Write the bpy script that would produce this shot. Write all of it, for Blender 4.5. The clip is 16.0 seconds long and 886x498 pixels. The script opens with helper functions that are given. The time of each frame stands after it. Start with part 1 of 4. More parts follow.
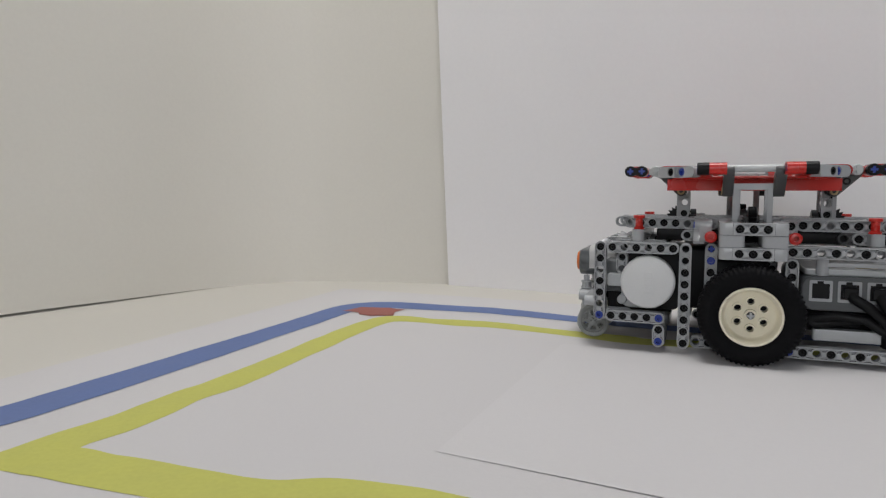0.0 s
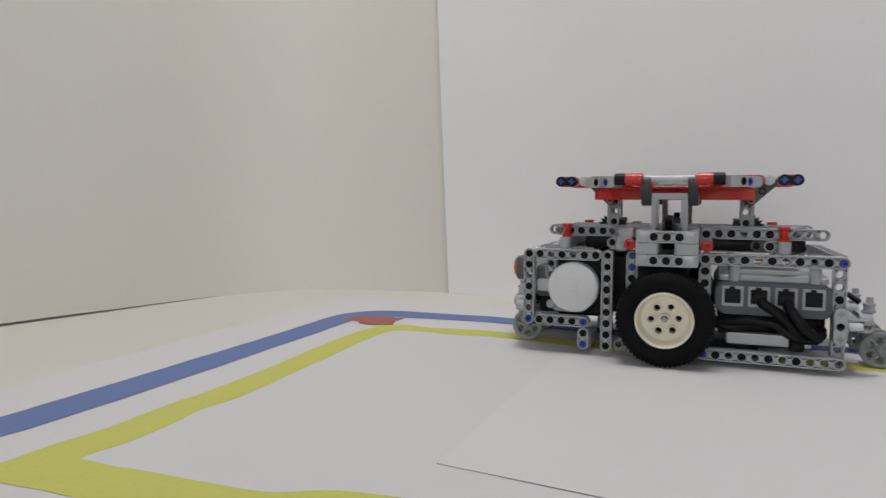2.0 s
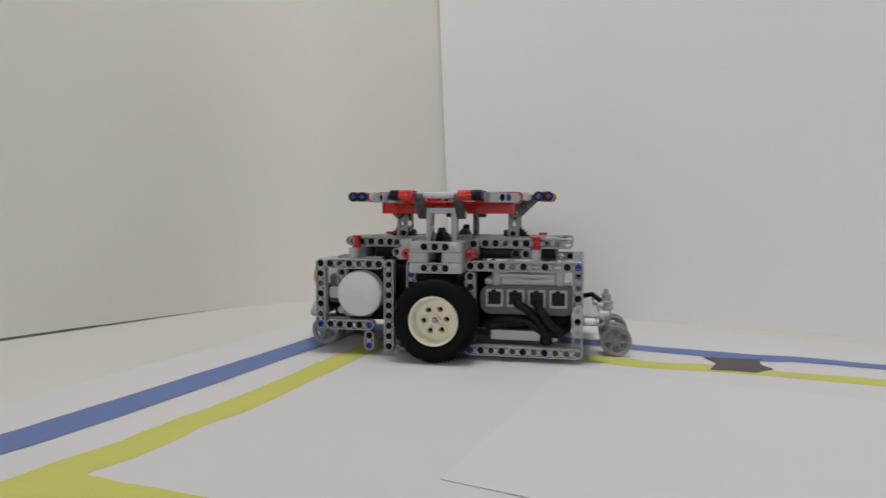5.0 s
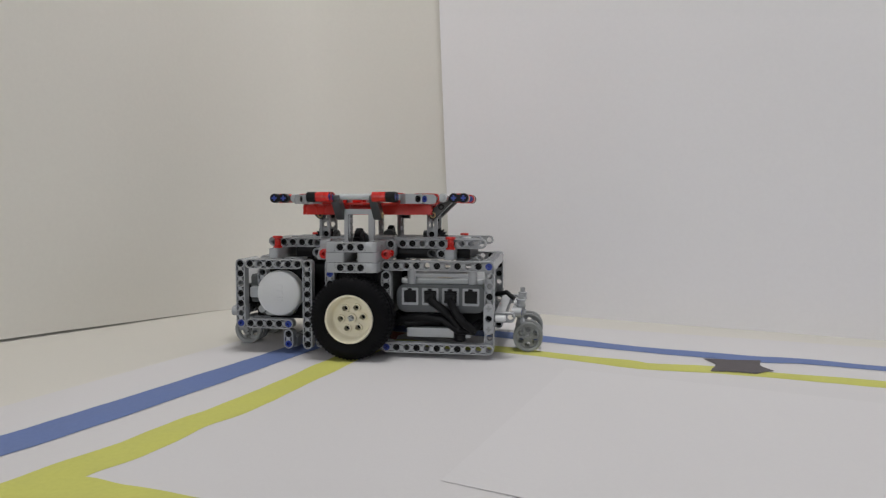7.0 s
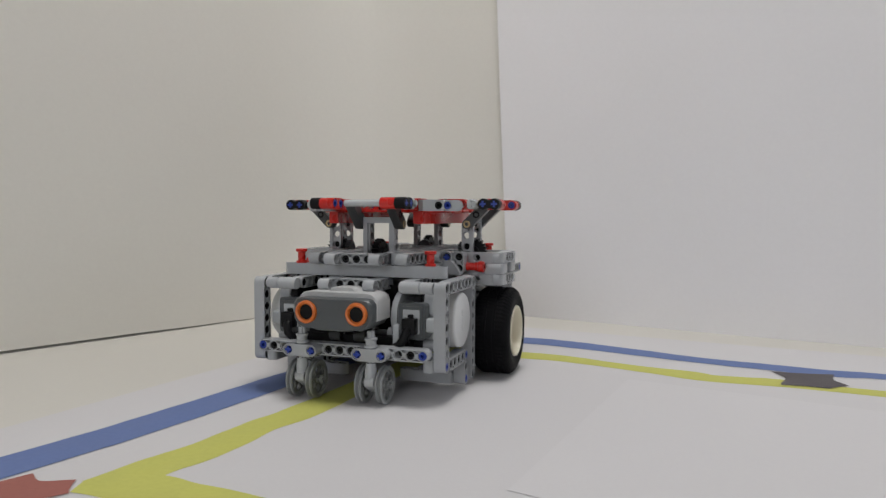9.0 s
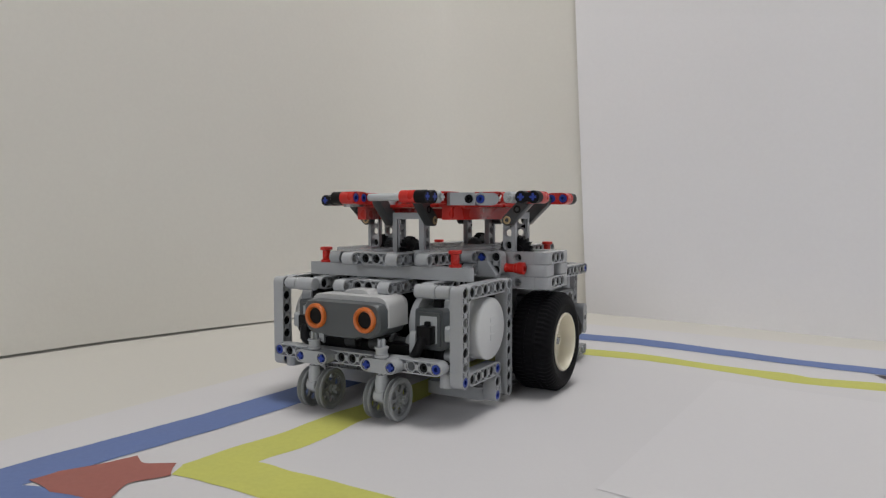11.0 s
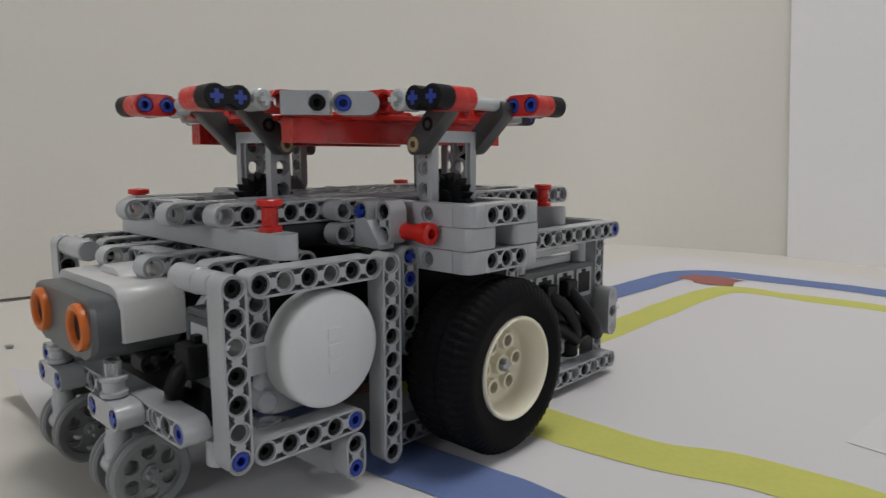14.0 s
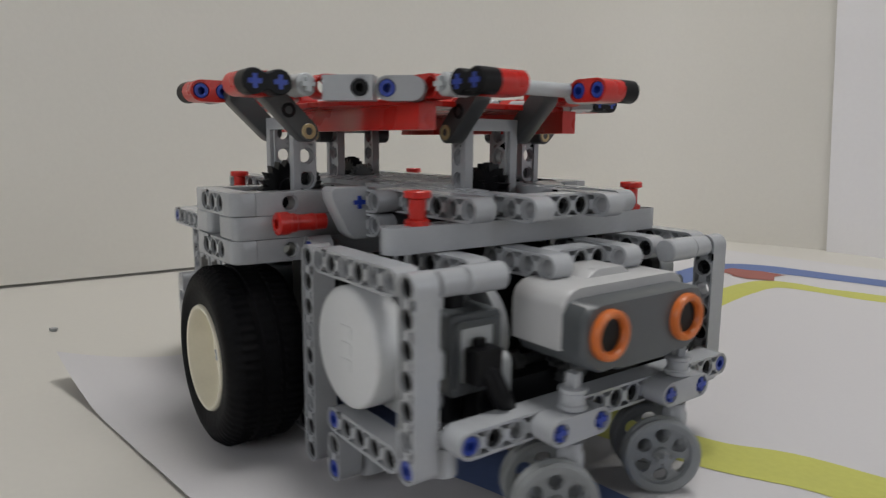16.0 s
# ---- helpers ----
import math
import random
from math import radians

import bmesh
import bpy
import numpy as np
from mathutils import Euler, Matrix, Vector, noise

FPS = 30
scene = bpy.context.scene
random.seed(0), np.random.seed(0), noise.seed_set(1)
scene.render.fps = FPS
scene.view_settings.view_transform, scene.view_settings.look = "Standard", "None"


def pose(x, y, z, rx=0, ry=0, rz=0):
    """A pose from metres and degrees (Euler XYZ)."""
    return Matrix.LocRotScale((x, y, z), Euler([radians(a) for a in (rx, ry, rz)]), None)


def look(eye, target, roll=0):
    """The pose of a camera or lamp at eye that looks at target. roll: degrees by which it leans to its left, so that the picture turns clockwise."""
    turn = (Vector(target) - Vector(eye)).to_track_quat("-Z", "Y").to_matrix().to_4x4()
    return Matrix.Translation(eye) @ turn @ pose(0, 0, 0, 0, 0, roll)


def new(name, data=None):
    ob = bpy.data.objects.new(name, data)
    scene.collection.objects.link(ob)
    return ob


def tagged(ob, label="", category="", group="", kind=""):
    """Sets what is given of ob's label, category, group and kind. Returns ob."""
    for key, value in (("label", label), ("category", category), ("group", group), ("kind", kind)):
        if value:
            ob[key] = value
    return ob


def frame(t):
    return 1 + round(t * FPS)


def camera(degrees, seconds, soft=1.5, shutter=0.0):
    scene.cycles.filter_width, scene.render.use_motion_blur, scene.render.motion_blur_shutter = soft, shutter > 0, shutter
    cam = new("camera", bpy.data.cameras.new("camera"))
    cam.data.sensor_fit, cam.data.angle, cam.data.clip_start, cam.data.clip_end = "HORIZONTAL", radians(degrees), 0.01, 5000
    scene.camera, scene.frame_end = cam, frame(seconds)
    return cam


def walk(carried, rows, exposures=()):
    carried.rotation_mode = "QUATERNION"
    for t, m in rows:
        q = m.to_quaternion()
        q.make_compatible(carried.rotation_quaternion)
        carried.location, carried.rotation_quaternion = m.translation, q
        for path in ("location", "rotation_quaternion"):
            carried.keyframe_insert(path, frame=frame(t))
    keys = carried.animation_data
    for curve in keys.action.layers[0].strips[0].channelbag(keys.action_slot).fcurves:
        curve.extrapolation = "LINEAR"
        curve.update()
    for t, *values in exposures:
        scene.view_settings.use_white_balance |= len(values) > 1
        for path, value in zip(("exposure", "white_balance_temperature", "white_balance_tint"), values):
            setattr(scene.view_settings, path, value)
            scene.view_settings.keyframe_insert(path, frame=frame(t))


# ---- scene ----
# camera path: seconds, place, tilt, lean, turn
PATH = [
    (0, 0.0000, 0.0004, 0.1095, 85.1511, -0.1270, 0.5146),
    (0.5, 0.0024, -0.0020, 0.1102, 85.4182, 0.1219, 0.6710),
    (1, 0.0022, -0.0018, 0.1112, 85.5016, -0.0664, 0.6880),
    (1.5, -0.0010, 0.0017, 0.1114, 85.6310, -0.3374, 0.4874),
    (2, -0.0000, 0.0006, 0.1111, 85.7591, -0.1417, 0.5240),
    (2.5, 0.0004, -0.0008, 0.1128, 85.9194, -0.2548, 0.6472),
    (3, 0.0006, -0.0017, 0.1126, 86.0139, -0.0537, 0.6212),
    (3.5, -0.0009, -0.0005, 0.1131, 86.0090, -0.2165, 0.6251),
    (4, -0.0020, -0.0011, 0.1118, 86.4405, -0.1415, 0.4782),
    (4.5, -0.0017, -0.0012, 0.1127, 86.5227, -0.0254, 0.5261),
    (5, -0.0006, -0.0024, 0.1143, 86.6347, -0.0412, 0.7162),
    (5.2, -0.0017, -0.0019, 0.1145, 86.6179, -0.0880, 0.6062),
    (7.5, -0.0012, -0.0025, 0.1143, 86.8581, -0.0706, 0.6474),
    (8, -0.0004, -0.0047, 0.1129, 87.3018, 0.0484, 1.2901),
    (8.5, -0.0016, -0.0039, 0.1152, 86.9928, -0.1684, 1.9222),
    (9, -0.0085, -0.0048, 0.1162, 87.2242, -0.1269, 5.0091),
    (9.2, -0.0096, -0.0051, 0.1167, 87.4038, -0.0477, 6.1245),
    (11.3, -0.0170, -0.0044, 0.1139, 86.9017, 0.0646, 11.6319),
    (11.5, -0.0183, -0.0038, 0.1144, 86.5846, 0.0219, 12.0508),
    (12, -0.0223, -0.0022, 0.1118, 85.7435, 0.0746, 13.4837),
    (12.5, -0.0280, -0.0070, 0.1074, 84.6758, 0.2640, 15.6324),
    (13, -0.0334, -0.0043, 0.1090, 83.6940, 0.0960, 18.6898),
    (13.5, -0.0403, -0.0024, 0.1071, 82.8086, 0.0438, 21.6363),
    (14, -0.0454, -0.0045, 0.1068, 82.0512, 0.0484, 24.2473),
    (14.5, -0.0479, -0.0055, 0.1063, 81.9427, 0.0568, 26.3343),
    (15, -0.0480, -0.0056, 0.1088, 81.5784, -0.0297, 27.6009),
    (15.3, -0.0501, -0.0071, 0.1071, 81.7072, -0.0629, 27.3741),
    (15.5, -0.0514, -0.0068, 0.1067, 81.5760, -0.1484, 27.2565),
    (16, -0.0583, -0.0059, 0.1071, 81.0205, -0.5406, 26.0485),
]
EXPOSURES = [(0, -0.05), (5, -0.05), (9, -0.06), (12, -0.08), (13.5, -0.13), (14.5, -0.17), (16, -0.17)]
cam = camera(67.16, 16.0, soft=1.3, shutter=0.5)
walk(cam, [(t, pose(x, y, z, rx, ry, rz)) for t, x, y, z, rx, ry, rz in PATH], EXPOSURES)

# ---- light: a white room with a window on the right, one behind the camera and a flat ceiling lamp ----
world = bpy.data.worlds.new("world")
scene.world = world
world.use_nodes = True
wn = world.node_tree.nodes
sky = wn.new("ShaderNodeTexSky")
sky.sky_type, sky.sun_disc, sky.sun_elevation, sky.sun_rotation = "NISHITA", False, radians(40), radians(200)
wn["Background"].inputs["Strength"].default_value = 0.1
world.node_tree.links.new(sky.outputs[0], wn["Background"].inputs["Color"])


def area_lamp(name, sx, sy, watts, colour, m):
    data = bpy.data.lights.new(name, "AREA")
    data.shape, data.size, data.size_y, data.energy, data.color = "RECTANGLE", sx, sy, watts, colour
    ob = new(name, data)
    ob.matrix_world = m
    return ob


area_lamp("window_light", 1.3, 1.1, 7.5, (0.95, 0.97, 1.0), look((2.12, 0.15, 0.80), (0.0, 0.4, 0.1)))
area_lamp("window_light", 1.1, 1.0, 11, (0.95, 0.97, 1.0), look((-0.75, -1.93, 0.85), (0.0, 0.4, 0.1)))
area_lamp("ceiling_light", 0.6, 0.6, 18.5, (1.0, 0.985, 0.965), look((0.1, 0.42, 1.80), (0.1, 0.4201, 0)))


# ---- materials ----
def material(name, colour, rough=0.5, grain=300.0, amount=0.06, bump=0.02, metal=0.0, spread=0.0, big=8.0, coat=0.0, spec=0.5):
    """A surface whose colour varies at two scales, with fine relief. spread: brightness from piece to piece."""
    m = bpy.data.materials.new(name)
    m.use_nodes = True
    nt = m.node_tree
    n, l = nt.nodes, nt.links
    b = n["Principled BSDF"]
    geo = n.new("ShaderNodeTexCoord")
    fine, coarse = n.new("ShaderNodeTexNoise"), n.new("ShaderNodeTexNoise")
    fine.inputs["Scale"].default_value, coarse.inputs["Scale"].default_value = grain, big
    fine.inputs["Detail"].default_value = 4
    for k in (fine, coarse):
        l.new(geo.outputs["Object"], k.inputs["Vector"])
    add = n.new("ShaderNodeMath")
    add.operation = "ADD"
    l.new(fine.outputs[0], add.inputs[0])
    l.new(coarse.outputs[0], add.inputs[1])
    rng = n.new("ShaderNodeMapRange")
    rng.inputs["From Min"].default_value, rng.inputs["From Max"].default_value = 0.6, 1.4
    rng.inputs["To Min"].default_value, rng.inputs["To Max"].default_value = 1 - amount, 1 + amount
    l.new(add.outputs[0], rng.inputs["Value"])
    hsv = n.new("ShaderNodeHueSaturation")
    hsv.inputs["Color"].default_value = (*colour, 1)
    value = rng.outputs[0]
    if spread:
        info = n.new("ShaderNodeObjectInfo")
        r2 = n.new("ShaderNodeMapRange")
        r2.inputs["To Min"].default_value, r2.inputs["To Max"].default_value = 1 - spread, 1 + spread
        l.new(info.outputs["Random"], r2.inputs["Value"])
        mul = n.new("ShaderNodeMath")
        mul.operation = "MULTIPLY"
        l.new(value, mul.inputs[0])
        l.new(r2.outputs[0], mul.inputs[1])
        value = mul.outputs[0]
    l.new(value, hsv.inputs["Value"])
    l.new(hsv.outputs[0], b.inputs["Base Color"])
    rr = n.new("ShaderNodeMapRange")
    rr.inputs["To Min"].default_value, rr.inputs["To Max"].default_value = rough * 0.8, min(1, rough * 1.2)
    l.new(coarse.outputs[0], rr.inputs["Value"])
    l.new(rr.outputs[0], b.inputs["Roughness"])
    b.inputs["Metallic"].default_value = metal
    b.inputs["Coat Weight"].default_value = coat
    b.inputs["Specular IOR Level"].default_value = spec
    if bump:
        bp = n.new("ShaderNodeBump")
        bp.inputs["Strength"].default_value, bp.inputs["Distance"].default_value = bump, 0.002
        l.new(fine.outputs[0], bp.inputs["Height"])
        l.new(bp.outputs[0], b.inputs["Normal"])
    return m


GREY = material("light_grey_plastic", (0.40, 0.412, 0.428), 0.22, 900, 0.04, 0.01, spread=0.07, big=60)
# grey darkened for the shade in which the caster pulleys stand
PULLEY = material("shade_toned_grey_plastic", (0.24, 0.25, 0.25), 0.35, 900, 0.06, 0.02, spread=0.05, big=60)
DARK = material("dark_grey_plastic", (0.055, 0.058, 0.06), 0.33, 900, 0.06, 0.01, spread=0.08, big=60)
MID = material("sensor_grey_plastic", (0.085, 0.093, 0.098), 0.36, 900, 0.05, 0.01, big=60)
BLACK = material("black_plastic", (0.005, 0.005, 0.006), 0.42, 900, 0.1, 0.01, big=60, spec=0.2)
RED = material("red_plastic", (0.55, 0.018, 0.012), 0.28, 900, 0.05, 0.01, spread=0.06, big=60)
BLUE = material("blue_plastic", (0.015, 0.045, 0.33), 0.35, 900, 0.05, 0.01, big=60)
ORANGE = material("orange_plastic", (0.62, 0.15, 0.025), 0.35, 900, 0.05, 0.01, big=60)
WHITE = material("white_plastic", (0.66, 0.67, 0.675), 0.35, 900, 0.03, 0.01, big=60)
SHELL = material("off_white_plastic", (0.52, 0.52, 0.52), 0.3, 900, 0.03, 0.01, big=60)
CREAM = material("cream_plastic", (0.82, 0.77, 0.62), 0.35, 900, 0.03, 0.01, big=60)
TAN = material("tan_plastic", (0.45, 0.34, 0.17), 0.4, 900, 0.05, 0.01, big=60)
CLEAR = material("pale_grey_plastic", (0.5, 0.52, 0.53), 0.25, 900, 0.04, 0.01, big=60)
RUBBER = material("black_rubber", (0.006, 0.006, 0.007), 0.55, 700, 0.25, 0.1, big=40, spec=0.07)
PAPER = material("white_paper", (0.56, 0.547, 0.556), 0.85, 500, 0.015, 0.03, big=6)
PAPER2 = material("white_paper_sheet", (0.578, 0.565, 0.575), 0.85, 500, 0.015, 0.03, big=9)
BOARD = material("white_card", (0.84, 0.825, 0.84), 0.8, 260, 0.015, 0.04, big=4)
CARD = material("cream_card", (0.715, 0.69, 0.635), 0.85, 260, 0.02, 0.05, big=4)
TABLE = material("cream_table", (0.55, 0.53, 0.485), 0.6, 300, 0.02, 0.02, big=3)
BLUEINK = material("blue_ink", (0.115, 0.165, 0.345), 0.8, 420, 0.07, 0.02, big=40)
YELLOWINK = material("yellow_ink", (0.49, 0.49, 0.115), 0.8, 420, 0.06, 0.02, big=40)
REDINK = material("brown_red_ink", (0.30, 0.105, 0.085), 0.8, 420, 0.08, 0.02, big=40)
DARKINK = material("dark_grey_ink", (0.085, 0.075, 0.08), 0.8, 420, 0.1, 0.02, big=40)
PLASTER = material("wall_plaster", (0.5, 0.5, 0.5), 0.9, 80, 0.03, 0.05, big=1)
GLASS = bpy.data.materials.new("window_glass")
GLASS.use_nodes = True
GLASS.node_tree.nodes["Principled BSDF"].inputs["Transmission Weight"].default_value = 1.0
GLASS.node_tree.nodes["Principled BSDF"].inputs["Roughness"].default_value = 0.02

# ---- mesh helpers ----
S = 0.008      # one hole pitch of the building set, in metres
Z0 = 0.95      # height of the lowest row of holes above the table, in pitches


def mesh_from(name, verts, faces, mat, smooth=False):
    me = bpy.data.meshes.new(name)
    me.from_pydata([tuple(v) for v in verts], [], faces)
    me.materials.append(mat)
    bm = bmesh.new()
    bm.from_mesh(me)
    bmesh.ops.remove_doubles(bm, verts=bm.verts, dist=1e-6)
    bmesh.ops.recalc_face_normals(bm, faces=bm.faces)
    bm.to_mesh(me)
    bm.free()
    if smooth:
        for p in me.polygons:
            p.use_smooth = True
        me.set_sharp_from_angle(angle=radians(38))
    return me


def part(name, me, parent, m=None, label=""):
    ob = new(name, me)
    ob.parent = parent
    ob.matrix_basis = m or Matrix.Identity(4)
    return tagged(ob, label)


class Shape:
    """Collects vertices and faces, in pitches."""

    def __init__(self):
        self.v, self.f = [], []

    def quad_strip(self, a, b, closed=True, keep=None):
        n = len(a)
        i0 = len(self.v)
        self.v += list(a) + list(b)
        for k in range(n if closed else n - 1):
            if keep is None or keep(k):
                j = (k + 1) % n
                self.f.append((i0 + k, i0 + j, i0 + n + j, i0 + n + k))

    def ngon(self, a):
        i0 = len(self.v)
        self.v += list(a)
        self.f.append(tuple(range(i0, i0 + len(a))))

    def lathe(self, profile, seg=24, m=Matrix.Identity(4), caps=True):
        """profile: (radius, height) pairs round the local z axis."""
        rings = [[m @ Vector((r * math.cos(2 * math.pi * k / seg), r * math.sin(2 * math.pi * k / seg), h)) for k in range(seg)] for r, h in profile]
        for a, b in zip(rings, rings[1:]):
            self.quad_strip(a, b)
        if caps:
            self.ngon(rings[0])
            self.ngon(rings[-1])
        return self

    def prism(self, outline, h0, h1, m=Matrix.Identity(4), bevel=0.0):
        """outline: 2D points, run along local z from h0 to h1, with chamfered rims."""
        c = Vector((sum(p[0] for p in outline) / len(outline), sum(p[1] for p in outline) / len(outline)))

        def ring(h, s):
            out = []
            for p in outline:
                d = Vector(p) - c
                q = c + d * max(0.0, 1 - s / max(d.length, 1e-6))
                out.append(m @ Vector((q.x, q.y, h)))
            return out
        lo, hi = min(h0, h1), max(h0, h1)
        rings = [ring(lo, bevel), ring(lo + bevel, 0), ring(hi - bevel, 0), ring(hi, bevel)] if bevel else [ring(lo, 0), ring(hi, 0)]
        for a, b in zip(rings, rings[1:]):
            self.quad_strip(a, b)
        self.ngon(rings[0])
        self.ngon(rings[-1])
        return self

    def tube(self, points, r, seg=10):
        """A round cable along points."""
        pts = [Vector(p) for p in points]
        rings = []
        for i, p in enumerate(pts):
            d = (pts[min(i + 1, len(pts) - 1)] - pts[max(i - 1, 0)]).normalized()
            u = d.orthogonal().normalized() if not rings else (last - d * last.dot(d)).normalized()
            last, w = u, d.cross(u)
            rings.append([p + r * (u * math.cos(2 * math.pi * k / seg) + w * math.sin(2 * math.pi * k / seg)) for k in range(seg)])
        for a, b in zip(rings, rings[1:]):
            self.quad_strip(a, b)
        self.ngon(rings[0])
        self.ngon(rings[-1])
        return self

    def mesh(self, name, mat, smooth=False, scale=S):
        return mesh_from(name, [Vector(v) * scale for v in self.v], self.f, mat, smooth)


def axes(along, across, out):
    """A matrix whose x, y, z run along the three directions given."""
    return Matrix((Vector(along), Vector(across), Vector(out))).transposed().to_4x4()


AX = {"x": Vector((1, 0, 0)), "y": Vector((0, 1, 0)), "z": Vector((0, 0, 1))}
SEG = 16
BEAMS = {}


def beam_mesh(n, thick=0.96, square=False, shut=(), mat=None, pockets=True):
    """A studless beam of n holes along x, holes along z: rounded or square ends, counterbored holes, pockets between them."""
    key = (n, thick, square, tuple(shut), mat.name, pockets)
    if key in BEAMS:
        return BEAMS[key]
    s = Shape()
    w = thick / 2
    W = 0.48
    ang = [2 * math.pi * k / SEG for k in range(SEG)]

    def edge(k, left, right, hv):
        ca, sa = math.cos(ang[k]), math.sin(ang[k])
        end = (ca < -1e-6 and left) or (ca > 1e-6 and right)
        if end and not square:
            r = hv
            return Vector((r * ca, r * sa, 0))
        hu = 0.48 if end else 0.5
        if k % 4 == 2 and k % 2 == 0 and k in (2, 6, 10, 14):
            return Vector((math.copysign(hu, ca), math.copysign(hv, sa), 0))
        t = min(hu / max(abs(ca), 1e-9), hv / max(abs(sa), 1e-9))
        return Vector((t * ca, t * sa, 0))

    for i in range(n):
        left, right = i == 0, i == n - 1
        o = Vector((i, 0, 0))

        def circ(r, z):
            return [o + Vector((r * math.cos(a), r * math.sin(a), z)) for a in ang]
        outer = [edge(k, left, right, W) for k in range(SEG)]
        inner = [edge(k, left, right, 0.39) for k in range(SEG)]

        def is_pocket(k):
            if not pockets or thick < 0.9:
                return False
            a = (ang[k] + math.pi / SEG)
            ca = math.cos(a)
            if (ca < 0 and left) or (ca > 0 and right):
                return False
            return k % 4 in (1, 2)
        if i in shut:
            for sg in (1, -1):
                z = sg * w
                i0 = len(s.v)
                s.v += [o + p + Vector((0, 0, z)) for p in outer]
                s.f.append(tuple(range(i0, i0 + SEG)))
        else:
            s.quad_strip(circ(0.30, w - 0.12), circ(0.30, -w + 0.12))
            for sg in (1, -1):
                z, zc, zp = sg * w, sg * (w - 0.12), sg * (w - 0.4)
                s.quad_strip(circ(0.30, zc), circ(0.365, zc))
                s.quad_strip(circ(0.365, zc), circ(0.365, z))
                s.quad_strip(circ(0.365, z), circ(0.43, z))
                c43, i3 = circ(0.43, z), [o + p + Vector((0, 0, z)) for p in inner]
                o4 = [o + p + Vector((0, 0, z)) for p in outer]
                s.quad_strip(c43, i3, keep=lambda k: not is_pocket(k))
                down = Vector((0, 0, zp - z))
                for k in range(SEG):
                    j = (k + 1) % SEG
                    if is_pocket(k):
                        s.ngon([c43[k] + down, c43[j] + down, i3[j] + down, i3[k] + down])
                        s.ngon([c43[k], c43[j], c43[j] + down, c43[k] + down])
                        if abs(i3[k].y) > 0.38 and abs(i3[j].y) > 0.38:
                            s.ngon([i3[k], i3[j], i3[j] + down, i3[k] + down])
                        if not is_pocket((k + 1) % SEG):
                            s.ngon([c43[j], i3[j], i3[j] + down, c43[j] + down])
                        if not is_pocket((k - 1) % SEG):
                            s.ngon([c43[k], i3[k], i3[k] + down, c43[k] + down])
                    if (i3[k] - o4[k]).length > 1e-4 or (i3[j] - o4[j]).length > 1e-4:
                        if abs(o4[k].x - o4[j].x) > 1e-4 or abs(o4[k].y - o4[j].y) > 0.3 or (left or right):
                            s.ngon([i3[k], i3[j], o4[j], o4[k]])

        def wall(k):
            j = (k + 1) % SEG
            a, b = outer[k], outer[j]
            if abs(a.x - 0.5) < 1e-4 and abs(b.x - 0.5) < 1e-4:
                return False
            return not (abs(a.x + 0.5) < 1e-4 and abs(b.x + 0.5) < 1e-4)
        s.quad_strip([o + p + Vector((0, 0, w)) for p in outer], [o + p + Vector((0, 0, -w)) for p in outer], keep=wall)
    BEAMS[key] = s.mesh("beam", mat, smooth=True)
    return BEAMS[key]


FILL = random.Random(11)


def fill_mesh():
    """A black connector pin that fills a hole, hollow at both ends."""
    if "fill" not in BEAMS:
        BEAMS["fill"] = Shape().lathe([(0.12, -0.05), (0.16, -0.3), (0.28, -0.34), (0.33, -0.38), (0.33, 0.38), (0.28, 0.34), (0.16, 0.3), (0.12, 0.05)], 12).mesh("pin", BLACK, True)
    return BEAMS["fill"]


def at(x, y, row):
    return Matrix.Translation((x * S, y * S, (row + Z0) * S))


def beam(parent, n, first, along, hole, mat=GREY, name="beam", label="", thick=0.96, square=False, shut=(), pockets=True, fill=0.0, free=()):
    """A beam whose first hole is at first (x, y, row); along: "x", "-y" ...; hole: the axis of its holes."""
    a = AX[along[-1]] * (-1 if along[0] == "-" else 1) if isinstance(along, str) else Vector(along).normalized()
    h = AX[hole] if isinstance(hole, str) else Vector(hole).normalized()
    ob = part(name, beam_mesh(n, thick, square, shut, mat, pockets), parent, at(*first) @ axes(a, h.cross(a), h), label)
    for i in range(n) if fill else ():
        if i not in shut and i not in free and FILL.random() < fill:
            part("pin", fill_mesh(), ob, Matrix.Translation((i * S, 0, 0)))
    return ob


def rounded(hx, hy, r, seg=4):
    """The outline of a rectangle with rounded corners."""
    out = []
    for cx, cy, a0 in ((hx - r, hy - r, 0), (-hx + r, hy - r, 90), (-hx + r, -hy + r, 180), (hx - r, -hy + r, 270)):
        out += [(cx + r * math.cos(radians(a0 + 90 * k / seg)), cy + r * math.sin(radians(a0 + 90 * k / seg))) for k in range(seg + 1)]
    return out


def block(parent, name, centre, size, mat, r=0.2, bevel=0.08, axis="z", label=""):
    """A rounded block; its corners are rounded round the axis given."""
    sx, sy, sz = size
    m = {"z": axes((1, 0, 0), (0, 1, 0), (0, 0, 1)), "x": axes((0, 1, 0), (0, 0, 1), (1, 0, 0)), "y": axes((0, 0, 1), (1, 0, 0), (0, 1, 0))}[axis]
    a, b, c = {"z": (sx, sy, sz), "x": (sy, sz, sx), "y": (sz, sx, sy)}[axis]
    s = Shape().prism(rounded(a / 2, b / 2, min(r, a / 2 - 0.01, b / 2 - 0.01)), -c / 2, c / 2, m, bevel)
    return part(name, s.mesh(name, mat, True), parent, at(*centre), label)


